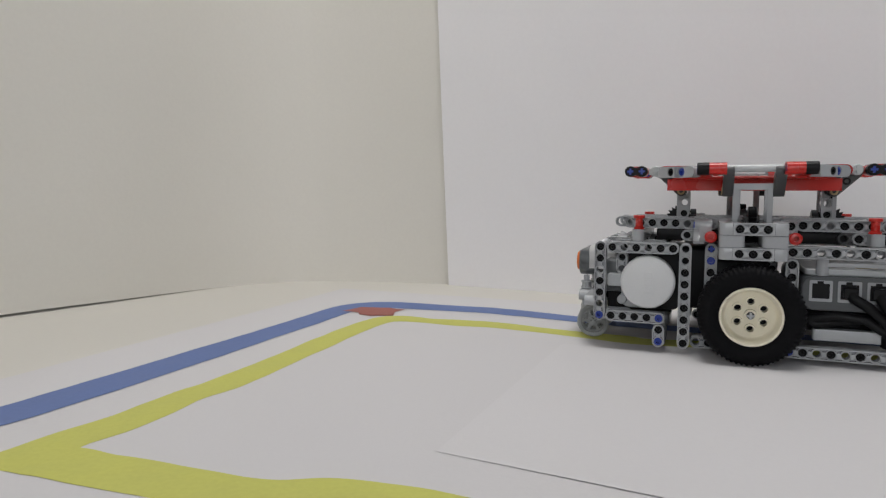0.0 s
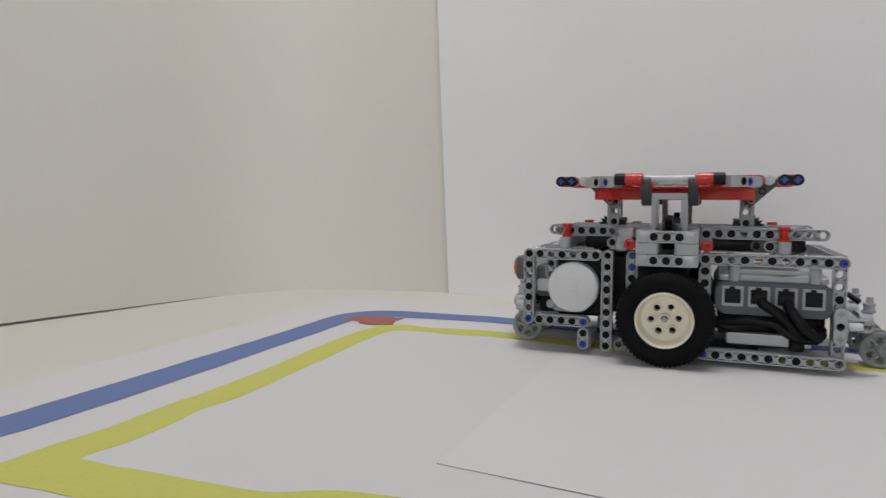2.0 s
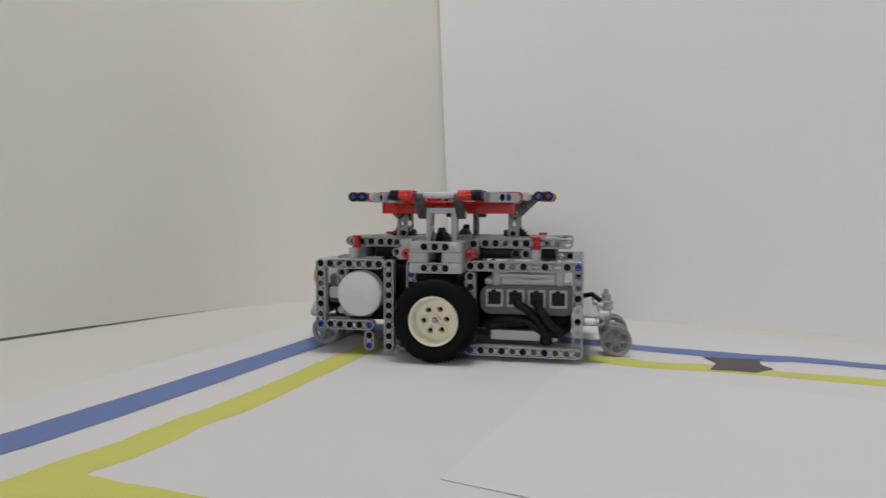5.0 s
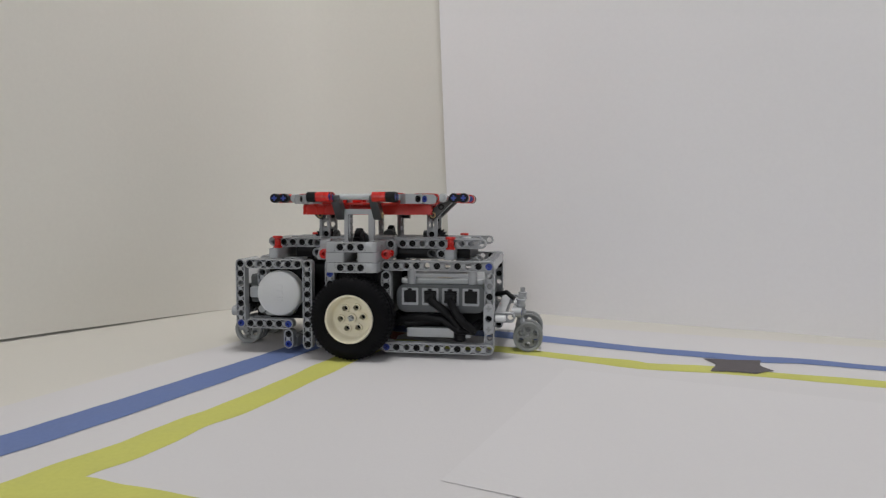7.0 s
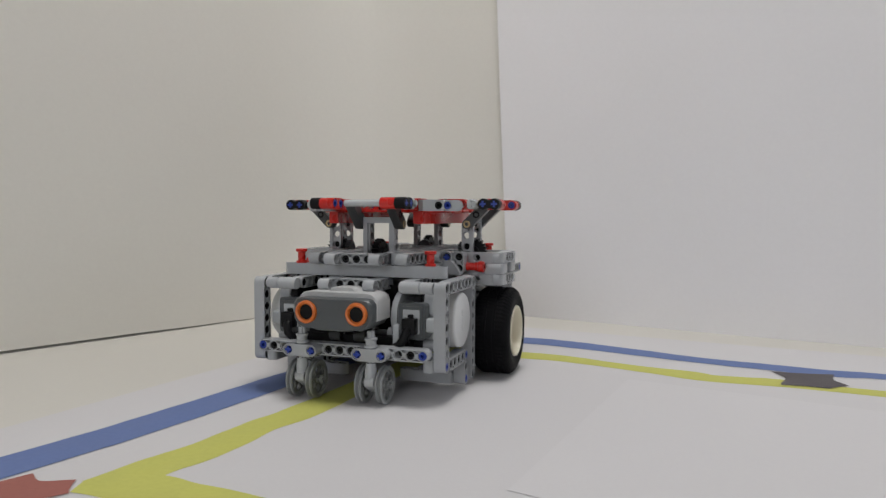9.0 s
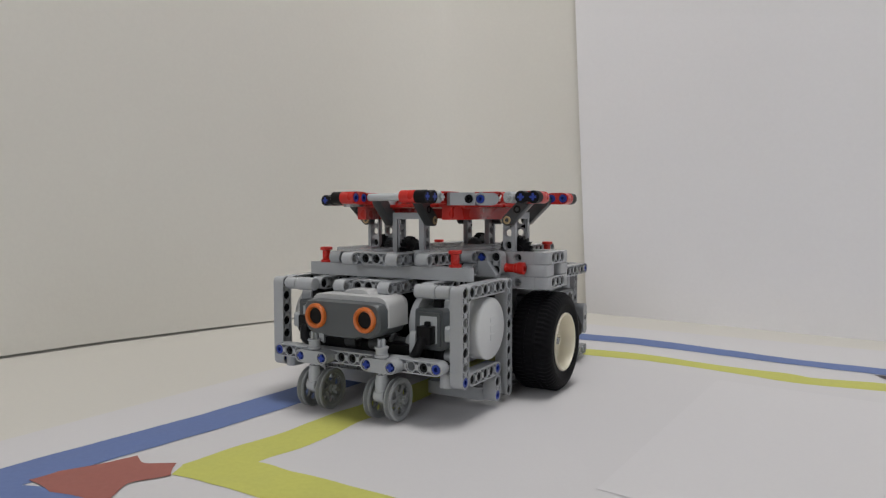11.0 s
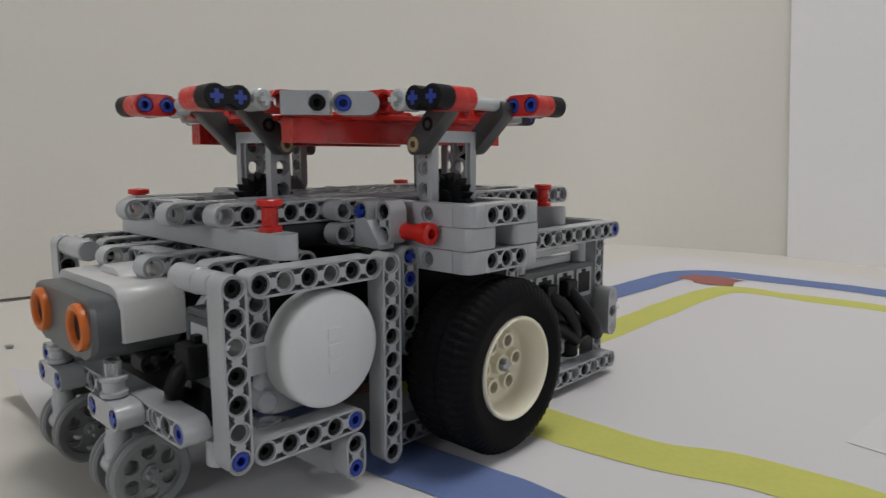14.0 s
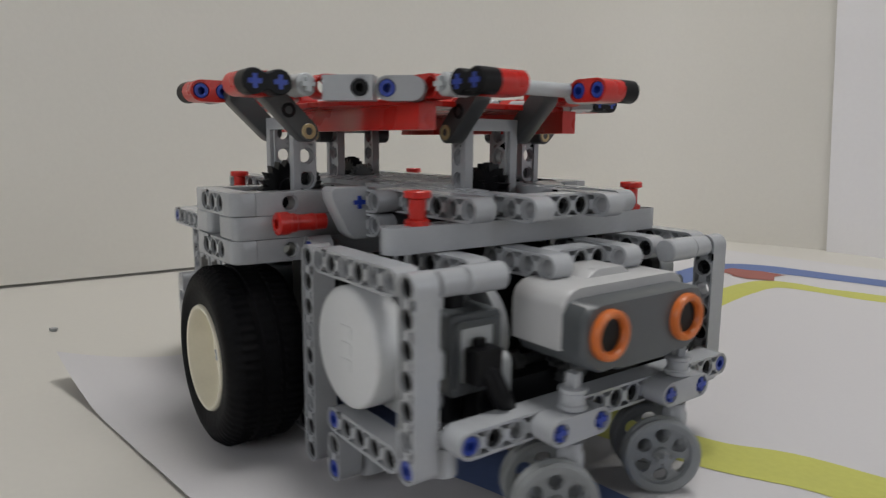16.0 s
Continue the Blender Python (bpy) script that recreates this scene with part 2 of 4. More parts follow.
def rod(parent, name, a, b, r, mat, label="", seg=16, bevel=0.06):
    """A round rod between two points (x, y, row)."""
    pa, pb = Vector(a), Vector(b)
    d = pb - pa
    m = d.to_track_quat("Z", "Y").to_matrix().to_4x4()
    s = Shape().lathe([(r - bevel, 0), (r, bevel), (r, d.length - bevel), (r - bevel, d.length)], seg, m)
    return part(name, s.mesh(name, mat, True), parent, at(*a), label)


PLUS = [(0.09, 0.27), (-0.09, 0.27), (-0.09, 0.09), (-0.27, 0.09), (-0.27, -0.09), (-0.09, -0.09), (-0.09, -0.27), (0.09, -0.27), (0.09, -0.09), (0.27, -0.09), (0.27, 0.09), (0.09, 0.09)]
PIN_MESH = {}


def pin(parent, face, out, cross=False, mat=BLUE, name="pin"):
    """The end of a connector pin in a hole; face: where the hole opens; out: the way it faces."""
    key = (cross, mat.name)
    if key not in PIN_MESH:
        s = Shape()
        if cross:
            s.prism(PLUS, -0.5, 0.02)
        else:
            s.lathe([(0.33, -0.5), (0.33, -0.05), (0.30, -0.02), (0.17, -0.02), (0.17, -0.4)], 14)
        PIN_MESH[key] = s.mesh("pin", mat, True)
    o = AX[out[-1]] * (-1 if out[0] == "-" else 1) if isinstance(out, str) else Vector(out).normalized()
    u = Vector((0, 0, 1)) if abs(o.z) < 0.9 else Vector((1, 0, 0))
    u = (u - o * u.dot(o)).normalized()
    return part(name, PIN_MESH[key], parent, at(*face) @ axes(u, o.cross(u), o))


def holed_disc(s, r0, r1, rc, rh, h0, h1, m, n=6, seg=12):
    """A round web from r0 to r1 with n round holes of radius rh at radius rc."""
    for q in range(n):
        th0 = 2 * math.pi * (q + 0.5) / n
        half = math.pi / n * rc

        def put(st, tt, h):
            rho, th = rc + st, th0 + tt / rc
            return m @ Vector((rho * math.cos(th), rho * math.sin(th), h))
        hole, rim = [], []
        for k in range(seg):
            a = 2 * math.pi * (k + 0.5) / seg
            ca, sa = math.cos(a), math.sin(a)
            lim = min((r1 - rc if ca > 0 else rc - r0) / max(abs(ca), 1e-9), half / max(abs(sa), 1e-9))
            hole.append((rh * ca, rh * sa))
            rim.append((lim * ca, lim * sa))
        # corners of the sector
        corners = [(r1 - rc, half), (r0 - rc, half), (r0 - rc, -half), (r1 - rc, -half)]
        for c in corners:
            k = min(range(seg), key=lambda i: (rim[i][0] - c[0]) ** 2 + (rim[i][1] - c[1]) ** 2)
            rim[k] = c
        for h in (h0, h1):
            s.quad_strip([put(*p, h) for p in hole], [put(*p, h) for p in rim])
        s.quad_strip([put(*p, h0) for p in hole], [put(*p, h1) for p in hole])


# ---- the room ----
def slab(name, x0, x1, y0, y1, z0, z1, mat, label="", category="", kind="structure", bevel=0.0):
    bm = bmesh.new()
    bmesh.ops.create_cube(bm, size=1, matrix=Matrix.LocRotScale(((x0 + x1) / 2, (y0 + y1) / 2, (z0 + z1) / 2), None, (x1 - x0, y1 - y0, z1 - z0)))
    if bevel:
        bmesh.ops.bevel(bm, geom=bm.edges[:], offset=bevel, segments=3, affect="EDGES")
    me = bpy.data.meshes.new(name)
    bm.to_mesh(me)
    bm.free()
    me.materials.append(mat)
    return tagged(new(name, me), label, category, "", kind)


slab("floor", -2, 2.2, -2, 2, -0.80, -0.75, PLASTER, "plain room floor")
slab("ceiling", -2, 2.2, -2, 2, 1.85, 1.9, PLASTER, "plain white ceiling")
slab("wall_west", -2.1, -2, -2, 2, -0.75, 1.85, PLASTER, "plain light wall")
slab("wall_north", -2, 2.2, 2, 2.1, -0.75, 1.85, PLASTER, "plain light wall")
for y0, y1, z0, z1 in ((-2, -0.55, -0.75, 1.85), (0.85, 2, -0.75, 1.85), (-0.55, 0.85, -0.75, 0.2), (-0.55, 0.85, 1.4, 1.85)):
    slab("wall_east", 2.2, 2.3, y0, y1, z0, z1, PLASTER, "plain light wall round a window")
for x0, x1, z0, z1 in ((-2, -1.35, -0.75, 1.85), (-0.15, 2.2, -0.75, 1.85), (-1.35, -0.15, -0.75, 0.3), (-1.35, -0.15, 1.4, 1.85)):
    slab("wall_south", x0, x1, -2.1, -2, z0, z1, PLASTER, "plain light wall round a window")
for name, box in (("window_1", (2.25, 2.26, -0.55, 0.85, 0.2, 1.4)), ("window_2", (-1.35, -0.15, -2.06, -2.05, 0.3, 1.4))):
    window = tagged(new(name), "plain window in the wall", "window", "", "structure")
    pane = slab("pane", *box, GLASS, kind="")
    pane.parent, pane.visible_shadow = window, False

# ---- the table and the card walls ----
table = tagged(new("table"), "cream table under the paper track", "table")
top = slab("tabletop", -1.1, 1.3, -0.9, 1.15, -0.03, 0.0, TABLE, kind="", bevel=0.004)
top.parent = table
for x, y in ((-1.0, -0.8), (1.2, -0.8), (-1.0, 1.05), (1.2, 1.05)):
    leg = slab("leg", x - 0.03, x + 0.03, y - 0.03, y + 0.03, -0.75, -0.03, TABLE, kind="", bevel=0.004)
    leg.parent = table


LEAN = Vector((-0.041, 0.073))      # how far the back cards lean, for each metre of height


def curtain(name, plan, height, mat, label, thick=0.0025, wave=0.0, lift=0.001, rows=14):
    """A standing sheet of card that follows a plan line, smoothed, with slight waves, leaning back along its far side."""
    pts = [Vector(p) for p in plan]
    line = []
    for i in range(len(pts) - 1):
        p0, p1, p2, p3 = pts[max(i - 1, 0)], pts[i], pts[i + 1], pts[min(i + 2, len(pts) - 1)]
        for k in range(8):
            t = k / 8
            line.append(0.5 * ((2 * p1) + (p2 - p0) * t + (2 * p0 - 5 * p1 + 4 * p2 - p3) * t * t + (3 * p1 - p0 - 3 * p2 + p3) * t ** 3))
    line.append(pts[-1])
    verts, faces = [], []
    n = len(line)
    for side in (0, 1):
        for r in range(rows + 1):
            z = lift + height * r / rows
            raised = 0.0028 if name == "cream_card" and r == 0 else 0.0
            for i, p in enumerate(line):
                d = (line[min(i + 1, n - 1)] - line[max(i - 1, 0)]).normalized()
                nrm = Vector((-d.y, d.x))
                off = wave * min(1, z * 4) * noise.noise(Vector((p.x * 8, p.y * 8, z * 0.9)))
                q = p + nrm * (off + side * thick) + LEAN * max(0.0, z) * min(1, max(0, (p.x + 0.36) / 0.2))
                verts.append((q.x, q.y, z + raised * min(1, max(0, (-0.24 - p.x) * 8))))
    m = n * (rows + 1)
    for side in (0, 1):
        for r in range(rows):
            for i in range(n - 1):
                a = side * m + r * n + i
                faces.append((a, a + 1, a + n + 1, a + n))
    for i in range(n - 1):
        for a in (i, rows * n + i):
            faces.append((a, a + 1, m + a + 1, m + a))
    for r in range(rows):
        for a in (r * n, r * n + n - 1):
            faces.append((a, a + n, m + a + n, m + a))
    return tagged(new(name, mesh_from(name, verts, faces, mat, True)), label, "backdrop card", "backdrop cards round the table", "")


curtain("cream_card", [(-0.80, -0.16), (-0.67, 0.07), (-0.556, 0.272), (-0.51, 0.357), (-0.43, 0.507), (-0.39, 0.568), (-0.335, 0.65), (-0.299, 0.707), (-0.258, 0.762), (-0.212, 0.797), (-0.165, 0.816), (-0.115, 0.815), (0.0, 0.794), (0.06, 0.770)], 0.62,
        CARD, "large cream card standing as a curved wall on the table", wave=0.008, lift=-0.0003)
curtain("white_card", [(0.0, 0.786), (0.098, 0.737), (0.20, 0.682), (0.30, 0.633), (0.382, 0.59), (0.60, 0.48), (0.90, 0.33)], 0.62, BOARD,
        "large white card standing upright on the table", wave=0.004, lift=-0.0003)


# ---- paper sheets and the printed track ----
def sheet(name, outline, z, mat, label, curl=None, n=24):
    """A thin sheet of paper on the table from four corners, with a slight lift at an edge."""
    a, b, c, d = [Vector(p) for p in outline]
    verts, faces = [], []
    for side in (0, 1):
        for j in range(n + 1):
            for i in range(n + 1):
                u, v = i / n, j / n
                p = (a * (1 - u) + b * u) * (1 - v) + (d * (1 - u) + c * u) * v
                h = z + (curl(u, v) if curl else 0) - side * 0.0001
                verts.append((p.x, p.y, h))
    m = (n + 1) ** 2
    for side in (0, 1):
        for j in range(n):
            for i in range(n):
                k = side * m + j * (n + 1) + i
                faces.append((k, k + 1, k + n + 2, k + n + 1))
    border = [i for i in range(n + 1)] + [j * (n + 1) + n for j in range(1, n + 1)] + [n * (n + 1) + i for i in range(n - 1, -1, -1)] + [j * (n + 1) for j in range(n - 1, 0, -1)]
    for k, i in enumerate(border):
        j = border[(k + 1) % len(border)]
        faces.append((i, j, m + j, m + i))
    return tagged(new(name, mesh_from(name, verts, faces, mat, True)), label, "paper sheet", "paper sheets on the table", "")


sheet("track_paper", [(-0.3385, 0.1765), (0.55, -0.15), (0.79, 0.38), (-0.120, 0.752)], 0.0003, PAPER,
      "white paper with the printed track lying on the table", curl=lambda u, v: 0.0014 * max(0, 1 - v * 14) * (0.4 + 0.6 * math.sin(9 * u) ** 2) + 0.013 * max(0, 1 - math.hypot(u * 0.96, v * 0.62) / 0.06) ** 1.6, n=60)
sheet("loose_sheet", [(-0.0052, 0.2738), (0.2669, 0.1348), (0.3596, 0.3399), (0.0824, 0.4769)], 0.0006, PAPER2,
      "blank white sheet laid on the track paper", curl=lambda u, v: 0.0002 * max(0, 1 - v * 5) * min(1, u * 5) * (0.6 + 0.4 * math.sin(7 * u)))


def ribbon(name, plan, mat, z, label):
    """A printed line: plan rows of x, y, width, smoothed, with slightly wavy edges."""
    pts = [Vector(p) for p in plan]
    line = []
    for i in range(len(pts) - 1):
        p0, p1, p2, p3 = pts[max(i - 1, 0)], pts[i], pts[i + 1], pts[min(i + 2, len(pts) - 1)]
        for k in range(10):
            t = k / 10
            line.append(0.5 * ((2 * p1) + (p2 - p0) * t + (2 * p0 - 5 * p1 + 4 * p2 - p3) * t * t + (3 * p1 - p0 - 3 * p2 + p3) * t ** 3))
    line.append(pts[-1])
    verts, faces = [], []
    for i, p in enumerate(line):
        d = (line[min(i + 1, len(line) - 1)] - line[max(i - 1, 0)]).to_2d().normalized()
        nrm = Vector((-d.y, d.x))
        for sg in (1, -1):
            e = p.z / 2 + 0.0012 * noise.noise(Vector((p.x * 45, p.y * 45, 3.0 * sg)))
            q = p.to_2d() + nrm * sg * e
            verts.append((q.x, q.y, z))
    for i in range(len(line) - 1):
        faces.append((2 * i, 2 * i + 1, 2 * i + 3, 2 * i + 2))
    return tagged(new(name, mesh_from(name, verts, faces, mat)), label, "printed line", "printed lines of the track", "")


ribbon("blue_line", [(-0.2644, 0.2136, 0.026), (-0.2519, 0.2472, 0.029), (-0.2130, 0.3261, 0.030), (-0.1865, 0.3885, 0.030), (-0.1495, 0.4823, 0.029), (-0.1248, 0.5459, 0.028), (-0.0982, 0.6167, 0.029), (-0.0809, 0.6377, 0.031),
                     (-0.0536, 0.6408, 0.034), (0.0036, 0.6233, 0.030), (0.0470, 0.6082, 0.030), (0.0979, 0.5794, 0.026), (0.1492, 0.5482, 0.022), (0.2007, 0.5243, 0.023), (0.2369, 0.5090, 0.023),
                     (0.2670, 0.5028, 0.020), (0.3150, 0.4795, 0.017), (0.4309, 0.4245, 0.018)], BLUEINK, 0.0006, "wavy blue printed line along the track edge")
ribbon("blue_line", [(-0.2645, 0.2227, 0.016), (-0.2339, 0.2188, 0.027), (-0.1992, 0.2097, 0.029), (-0.1594, 0.1956, 0.029), (-0.1196, 0.1855, 0.027), (-0.0796, 0.1713, 0.027), (0.1014, 0.0895, 0.027)], BLUEINK, 0.0007,
       "wavy blue printed line along the near track edge")
ribbon("yellow_line", [(-0.1783, 0.2611, 0.026), (-0.1678, 0.2844, 0.026), (-0.1535, 0.3108, 0.025), (-0.1411, 0.3472, 0.023), (-0.1268, 0.3747, 0.024), (-0.1086, 0.4263, 0.023), (-0.0838, 0.5021, 0.023), (-0.0627, 0.5550, 0.023),
                       (-0.0452, 0.5711, 0.027), (-0.0166, 0.5622, 0.020), (0.0082, 0.5539, 0.026), (0.0394, 0.5446, 0.023), (0.0923, 0.5146, 0.019), (0.1281, 0.4953, 0.026), (0.1455, 0.4845, 0.022),
                       (0.1876, 0.4757, 0.024), (0.2300, 0.4574, 0.018), (0.2736, 0.4411, 0.021), (0.3258, 0.4188, 0.021), (0.4099, 0.3815, 0.02)], YELLOWINK, 0.0004, "wavy yellow printed line inside the blue one")
ribbon("yellow_line", [(-0.1889, 0.2607, 0.012), (-0.1649, 0.2629, 0.027), (-0.1400, 0.2549, 0.028), (-0.1101, 0.2448, 0.027), (-0.0721, 0.2337, 0.025), (-0.0301, 0.2318, 0.026), (0.0303, 0.2075, 0.025), (0.1517, 0.1512, 0.025)], YELLOWINK, 0.0005,
       "wavy yellow printed line along the near side")


def mark(name, centre, corners, bites, mat, z, label):
    """A printed mark that links two lines; the edges named in bites are hollow by that much."""
    pts = []
    for i, p in enumerate(corners):
        a, b = Vector(p), Vector(corners[(i + 1) % len(corners)])
        for k in range(8):
            t = k / 8
            q = a.lerp(b, t)
            pts.append(Vector(centre) + q - q.normalized() * (bites.get(i, 0.06)) * (b - a).length * math.sin(math.pi * t) * 0.7)
    fan = [(0, k + 1, (k + 1) % len(pts) + 1) for k in range(len(pts))]
    me = mesh_from(name, [(*centre, z)] + [(p.x, p.y, z) for p in pts], fan, mat)
    return tagged(new(name, me), label, "printed mark", "printed marks of the track", "")


mark("brown_red_mark", (-0.2144, 0.2484), [(-0.030, -0.011), (-0.025, 0.000), (-0.003, 0.024), (0.021, 0.019), (0.027, 0.005), (0.018, -0.026), (-0.012, -0.020)], {2: 0.35, 4: 0.4, 6: 0.06}, REDINK, 0.0008,
     "brown-red printed mark joining the lines at the near corner")
mark("brown_red_mark", (-0.0689, 0.6021), [(-0.029, 0.006), (-0.014, 0.026), (0.012, 0.022), (0.028, 0.012), (0.020, -0.008), (0.020, -0.019), (0.0, -0.020), (-0.011, -0.014)], {7: 0.3, 3: 0.2}, REDINK, 0.0008,
     "brown-red printed mark joining the lines at the far corner")
mark("dark_mark", (0.2092, 0.4869), [(-0.015, 0.024), (0.027, 0.018), (0.021, -0.016), (0.004, -0.025), (-0.025, -0.017)], {1: 0.22, 4: 0.22}, DARKINK, 0.0008, "dark grey printed mark joining the two lines")
bit = Shape().prism([(0.6, 0), (0.2, 0.4), (-0.4, 0.3), (-0.5, -0.2), (0.1, -0.4)], 0, 0.35, bevel=0.08)
scrap = tagged(new("grey_crumb", bit.mesh("grey_crumb", PULLEY, True, 0.005)), "small grey crumb lying on the table", "crumb")
scrap.location = (-0.4164, 0.2266, 0.0002)

# ---- the robot: x forward, y to its left, rows of holes upward ----
EIGHT = [(1 + 0.49 * math.cos(radians(a)), 0.49 * math.sin(radians(a))) for a in range(-130, 131, 20)] + [(0.5, 0.33)] + [(0.49 * math.cos(radians(a)), 0.49 * math.sin(radians(a))) for a in range(50, 311, 20)] + [(0.5, -0.33)]
robot = tagged(new("toy_robot"), "grey building-brick robot with red top and black tyres", "toy robot")


def cross_axle(parent, a, b, mat=CLEAR, name="axle"):
    pa, pb = Vector(a), Vector(b)
    d = pb - pa
    m = d.to_track_quat("Z", "Y").to_matrix().to_4x4()
    return part(name, Shape().prism(PLUS, 0, d.length, m).mesh(name, mat), parent, at(*a))


def build_sides():
    for g in (1, -1):
        o = "y" if g > 0 else "-y"
        y = 8 * g
        beam(robot, 7, (11, y, 2), "z", "y", fill=0.85, free=(0, 1))
        beam(robot, 6, (10, y, 8), "-x", "y", fill=0.85, free=(1, 3))
        beam(robot, 9, (4, y, 0), "z", "y", fill=0.85, free=())
        beam(robot, 5, (10, y, 2), "-x", "y", fill=0.85, free=(4,))
        beam(robot, 2, (6, y, 0), "z", "y", fill=0.85, free=(0,))
        beam(robot, 5, (6, 7 * g, 0), "y" if g < 0 else "-y", "z")
        beam(robot, 5, (2, 7 * g, 4), "z", "y", fill=0.8, free=(3, 4))
        beam(robot, 11, (-4, y, 8), "-x", "y", fill=0.85, free=(10, 2, 4, 6, 8))
        beam(robot, 11, (-4, y, 0), "-x", "y", fill=0.85, free=(0, 2, 4, 6, 8))
        beam(robot, 9, (-14, 7 * g, 0), "z", "y", name="corner_post", fill=0.4)
        for r in (2, 4):
            pin(robot, (-14, 8.47 * g, r), o, True, PULLEY)
        beam(robot, 5, (-4, y, 3), "z", "y", fill=0.85, free=())
        beam(robot, 8, (3, 7 * g, 0), "-x", "y", fill=0.85, free=())
        for X, r in ((11, 2), (6, 2), (6, 0), (-14, 8)):
            pin(robot, (X, 8.48 * g, r), o)
        pin(robot, (-4, 8.48 * g, 0), o)
        pin(robot, (2, 7.48 * g, 8), o, True)
        pin(robot, (2, 7.48 * g, 7), o)
        # front top corner: round connectors, then a beam running back
        rod(robot, "connector", (11, 7.4 * g, 8), (11, 6.3 * g, 8), 0.47, GREY)
        rod(robot, "connector", (11, 6.28 * g, 8), (11, 4.6 * g, 8), 0.5, GREY)
        beam(robot, 5, (10, 5 * g, 8), "-x", "y", fill=0.85, free=())
        pin(robot, (11.0, 4.6 * g, 8), "-y" if g > 0 else "y")
        beam(robot, 3, (11, 7 * g, 2), "-x", "z")
        # mudguard over the wheel: two open frames with two blocks between them
        for row in (7.9, 9.86):
            for X in (1, -3):
                beam(robot, 6, (X, 4 * g, row), o, "x", square=True, shut=(0, 1, 3, 5), pockets=False, name="guard_frame", label="light grey frame over the wheel")
                sx = 1 if X > -1 else -1
                arc = [(sx * (0.02 + 0.46 * math.cos(radians(a))), g * (0.02 + 0.46 * math.sin(radians(a)))) for a in range(0, 91, 15)]
                corner = Shape().prism([(-0.48 * sx, -0.5 * g), (0.48 * sx, -0.5 * g)] + arc + [(-0.5 * sx, 0.48 * g)], -0.48, 0.48, bevel=0.04)
                part("guard_corner", corner.mesh("guard_corner", GREY, True), robot, at(X, 10 * g, row))
            beam(robot, 3, (0, 10 * g, row), "-x", "y", square=True, name="guard_frame", fill=0.8)
            beam(robot, 3, (0, 4 * g, row), "-x", "y", square=True, name="guard_frame")
        for X in (0.55, -2.55):
            block(robot, "guard_block", (X, 7.7 * g, 8.88), (1.86, 5.5, 0.96), GREY, 0.3, 0.06)
        pin(robot, (1.48, 6 * g, 9.86), "x", True, CLEAR)
        # gusset, red pins beside the guard
        m = axes((0, g, 0), (0, 0, 1), (g, 0, 0))
        wedge = [(-0.7, -1.2), (1.05, -1.2), (1.1, -1.0), (0.35, 0.0), (0.1, 0.1), (-0.7, 0.1)] if g > 0 else [(-0.7, -1.2), (0.0, -1.2), (0.35, -0.9), (1.05, 0.5), (1.1, 0.85), (0.95, 1.0), (-0.55, 1.0), (-0.7, 0.85)]
        s = Shape().prism(wedge, -0.45, 0.45, m, 0.06)
        if g > 0:
            beam(robot, 2, (2.9, 5.8, 8.98), "z", "x", fill=1.0)
            beam(robot, 2, (2.5, 6.8, 8.98), "z", "x", fill=1.0)
        part("gusset", s.mesh("gusset", GREY, True), robot, at(3.0, 6.0 * g, 9.6))
        pin(robot, (3.47, 5.8 * g, 9.95), "x", True)
        for X in (2.1, -4.1):
            s = Shape().lathe([(0.34, 0), (0.34, 0.5), (0.38, 0.55), (0.34, 0.7), (0.34, 0.75), (0.34, 1.3), (0.4, 1.35), (0.4, 1.6), (0.48, 1.65), (0.48, 2.1), (0.42, 2.14), (0.22, 2.14), (0.22, 1.6)], 16, axes((1, 0, 0), (0, 0, -g), (0, g, 0)))
            part("red_pin", s.mesh("red_pin", RED, True), robot, at(X, 6.75 * g, 9.1), "red connector pin")
        # motor with its round cap, and the plug at its front end
        s = Shape().lathe([(2.0, 0), (2.22, 0.05), (2.26, 0.5), (2.26, 1.13), (2.23, 1.24), (2.15, 1.32), (2.0, 1.36), (0.05, 1.37)], 40, axes((0, 0, 1), (g, 0, 0), (0, g, 0)))
        cap = part("motor_cap", s.mesh("motor_cap", WHITE, True), robot, at(7, 7.1 * g, 5.07), "round white motor cap")
        for k in (-1, 0, 1):
            e = Shape().prism(rounded(0.34, 0.24, 0.05, 2), 1.33, 1.40, axes((1, 0, 0), (0, 0, 1), (0, g, 0)) @ Matrix.Translation((-0.1 * g, 0.62 * k, 0)), 0.015)
            part("raised_mark", e.mesh("raised_mark", WHITE, True), cap)
        block(robot, "motor_body", (7.6, 6.5 * g, 3.9), (3.4, 1.1, 2.6), CLEAR, 0.7, 0.1, "y", "pale grey motor housing")
        # added black plate stands in for the shade between column and cap
        block(robot, "motor_body", (7.2, 5.6 * g, 5.0), (5.4, 0.7, 5.2), BLACK, 0.5, 0.1, "y", "black filler plate behind the motor cap")
        beam(robot, 2, (9.3, 6.6 * g, 6), "z", "y")
        block(robot, "motor_body", (7.4, 4.8 * g, 5.0), (4.4, 0.9, 3.9), DARK, 0.9, 0.1, "y")
        block(robot, "motor_arm", (9.6, 6.9 * g, 5.0), (1.8, 0.9, 1.1), CLEAR, 0.2, 0.06, "y")
        rod(robot, "connector", (9.2, 7.4 * g, 3.3), (9.2, 5.8 * g, 3.3), 0.42, GREY)
        s = Shape().lathe([(2.05, -0.25), (2.1, 0), (2.05, 0.25), (1.6, 0.3)], 32, axes((0, 0, 1), (g, 0, 0), (0, g, 0)))
        part("motor_ring", s.mesh("motor_ring", GREY, True), robot, at(8.2, 3.7 * g, 5.4))
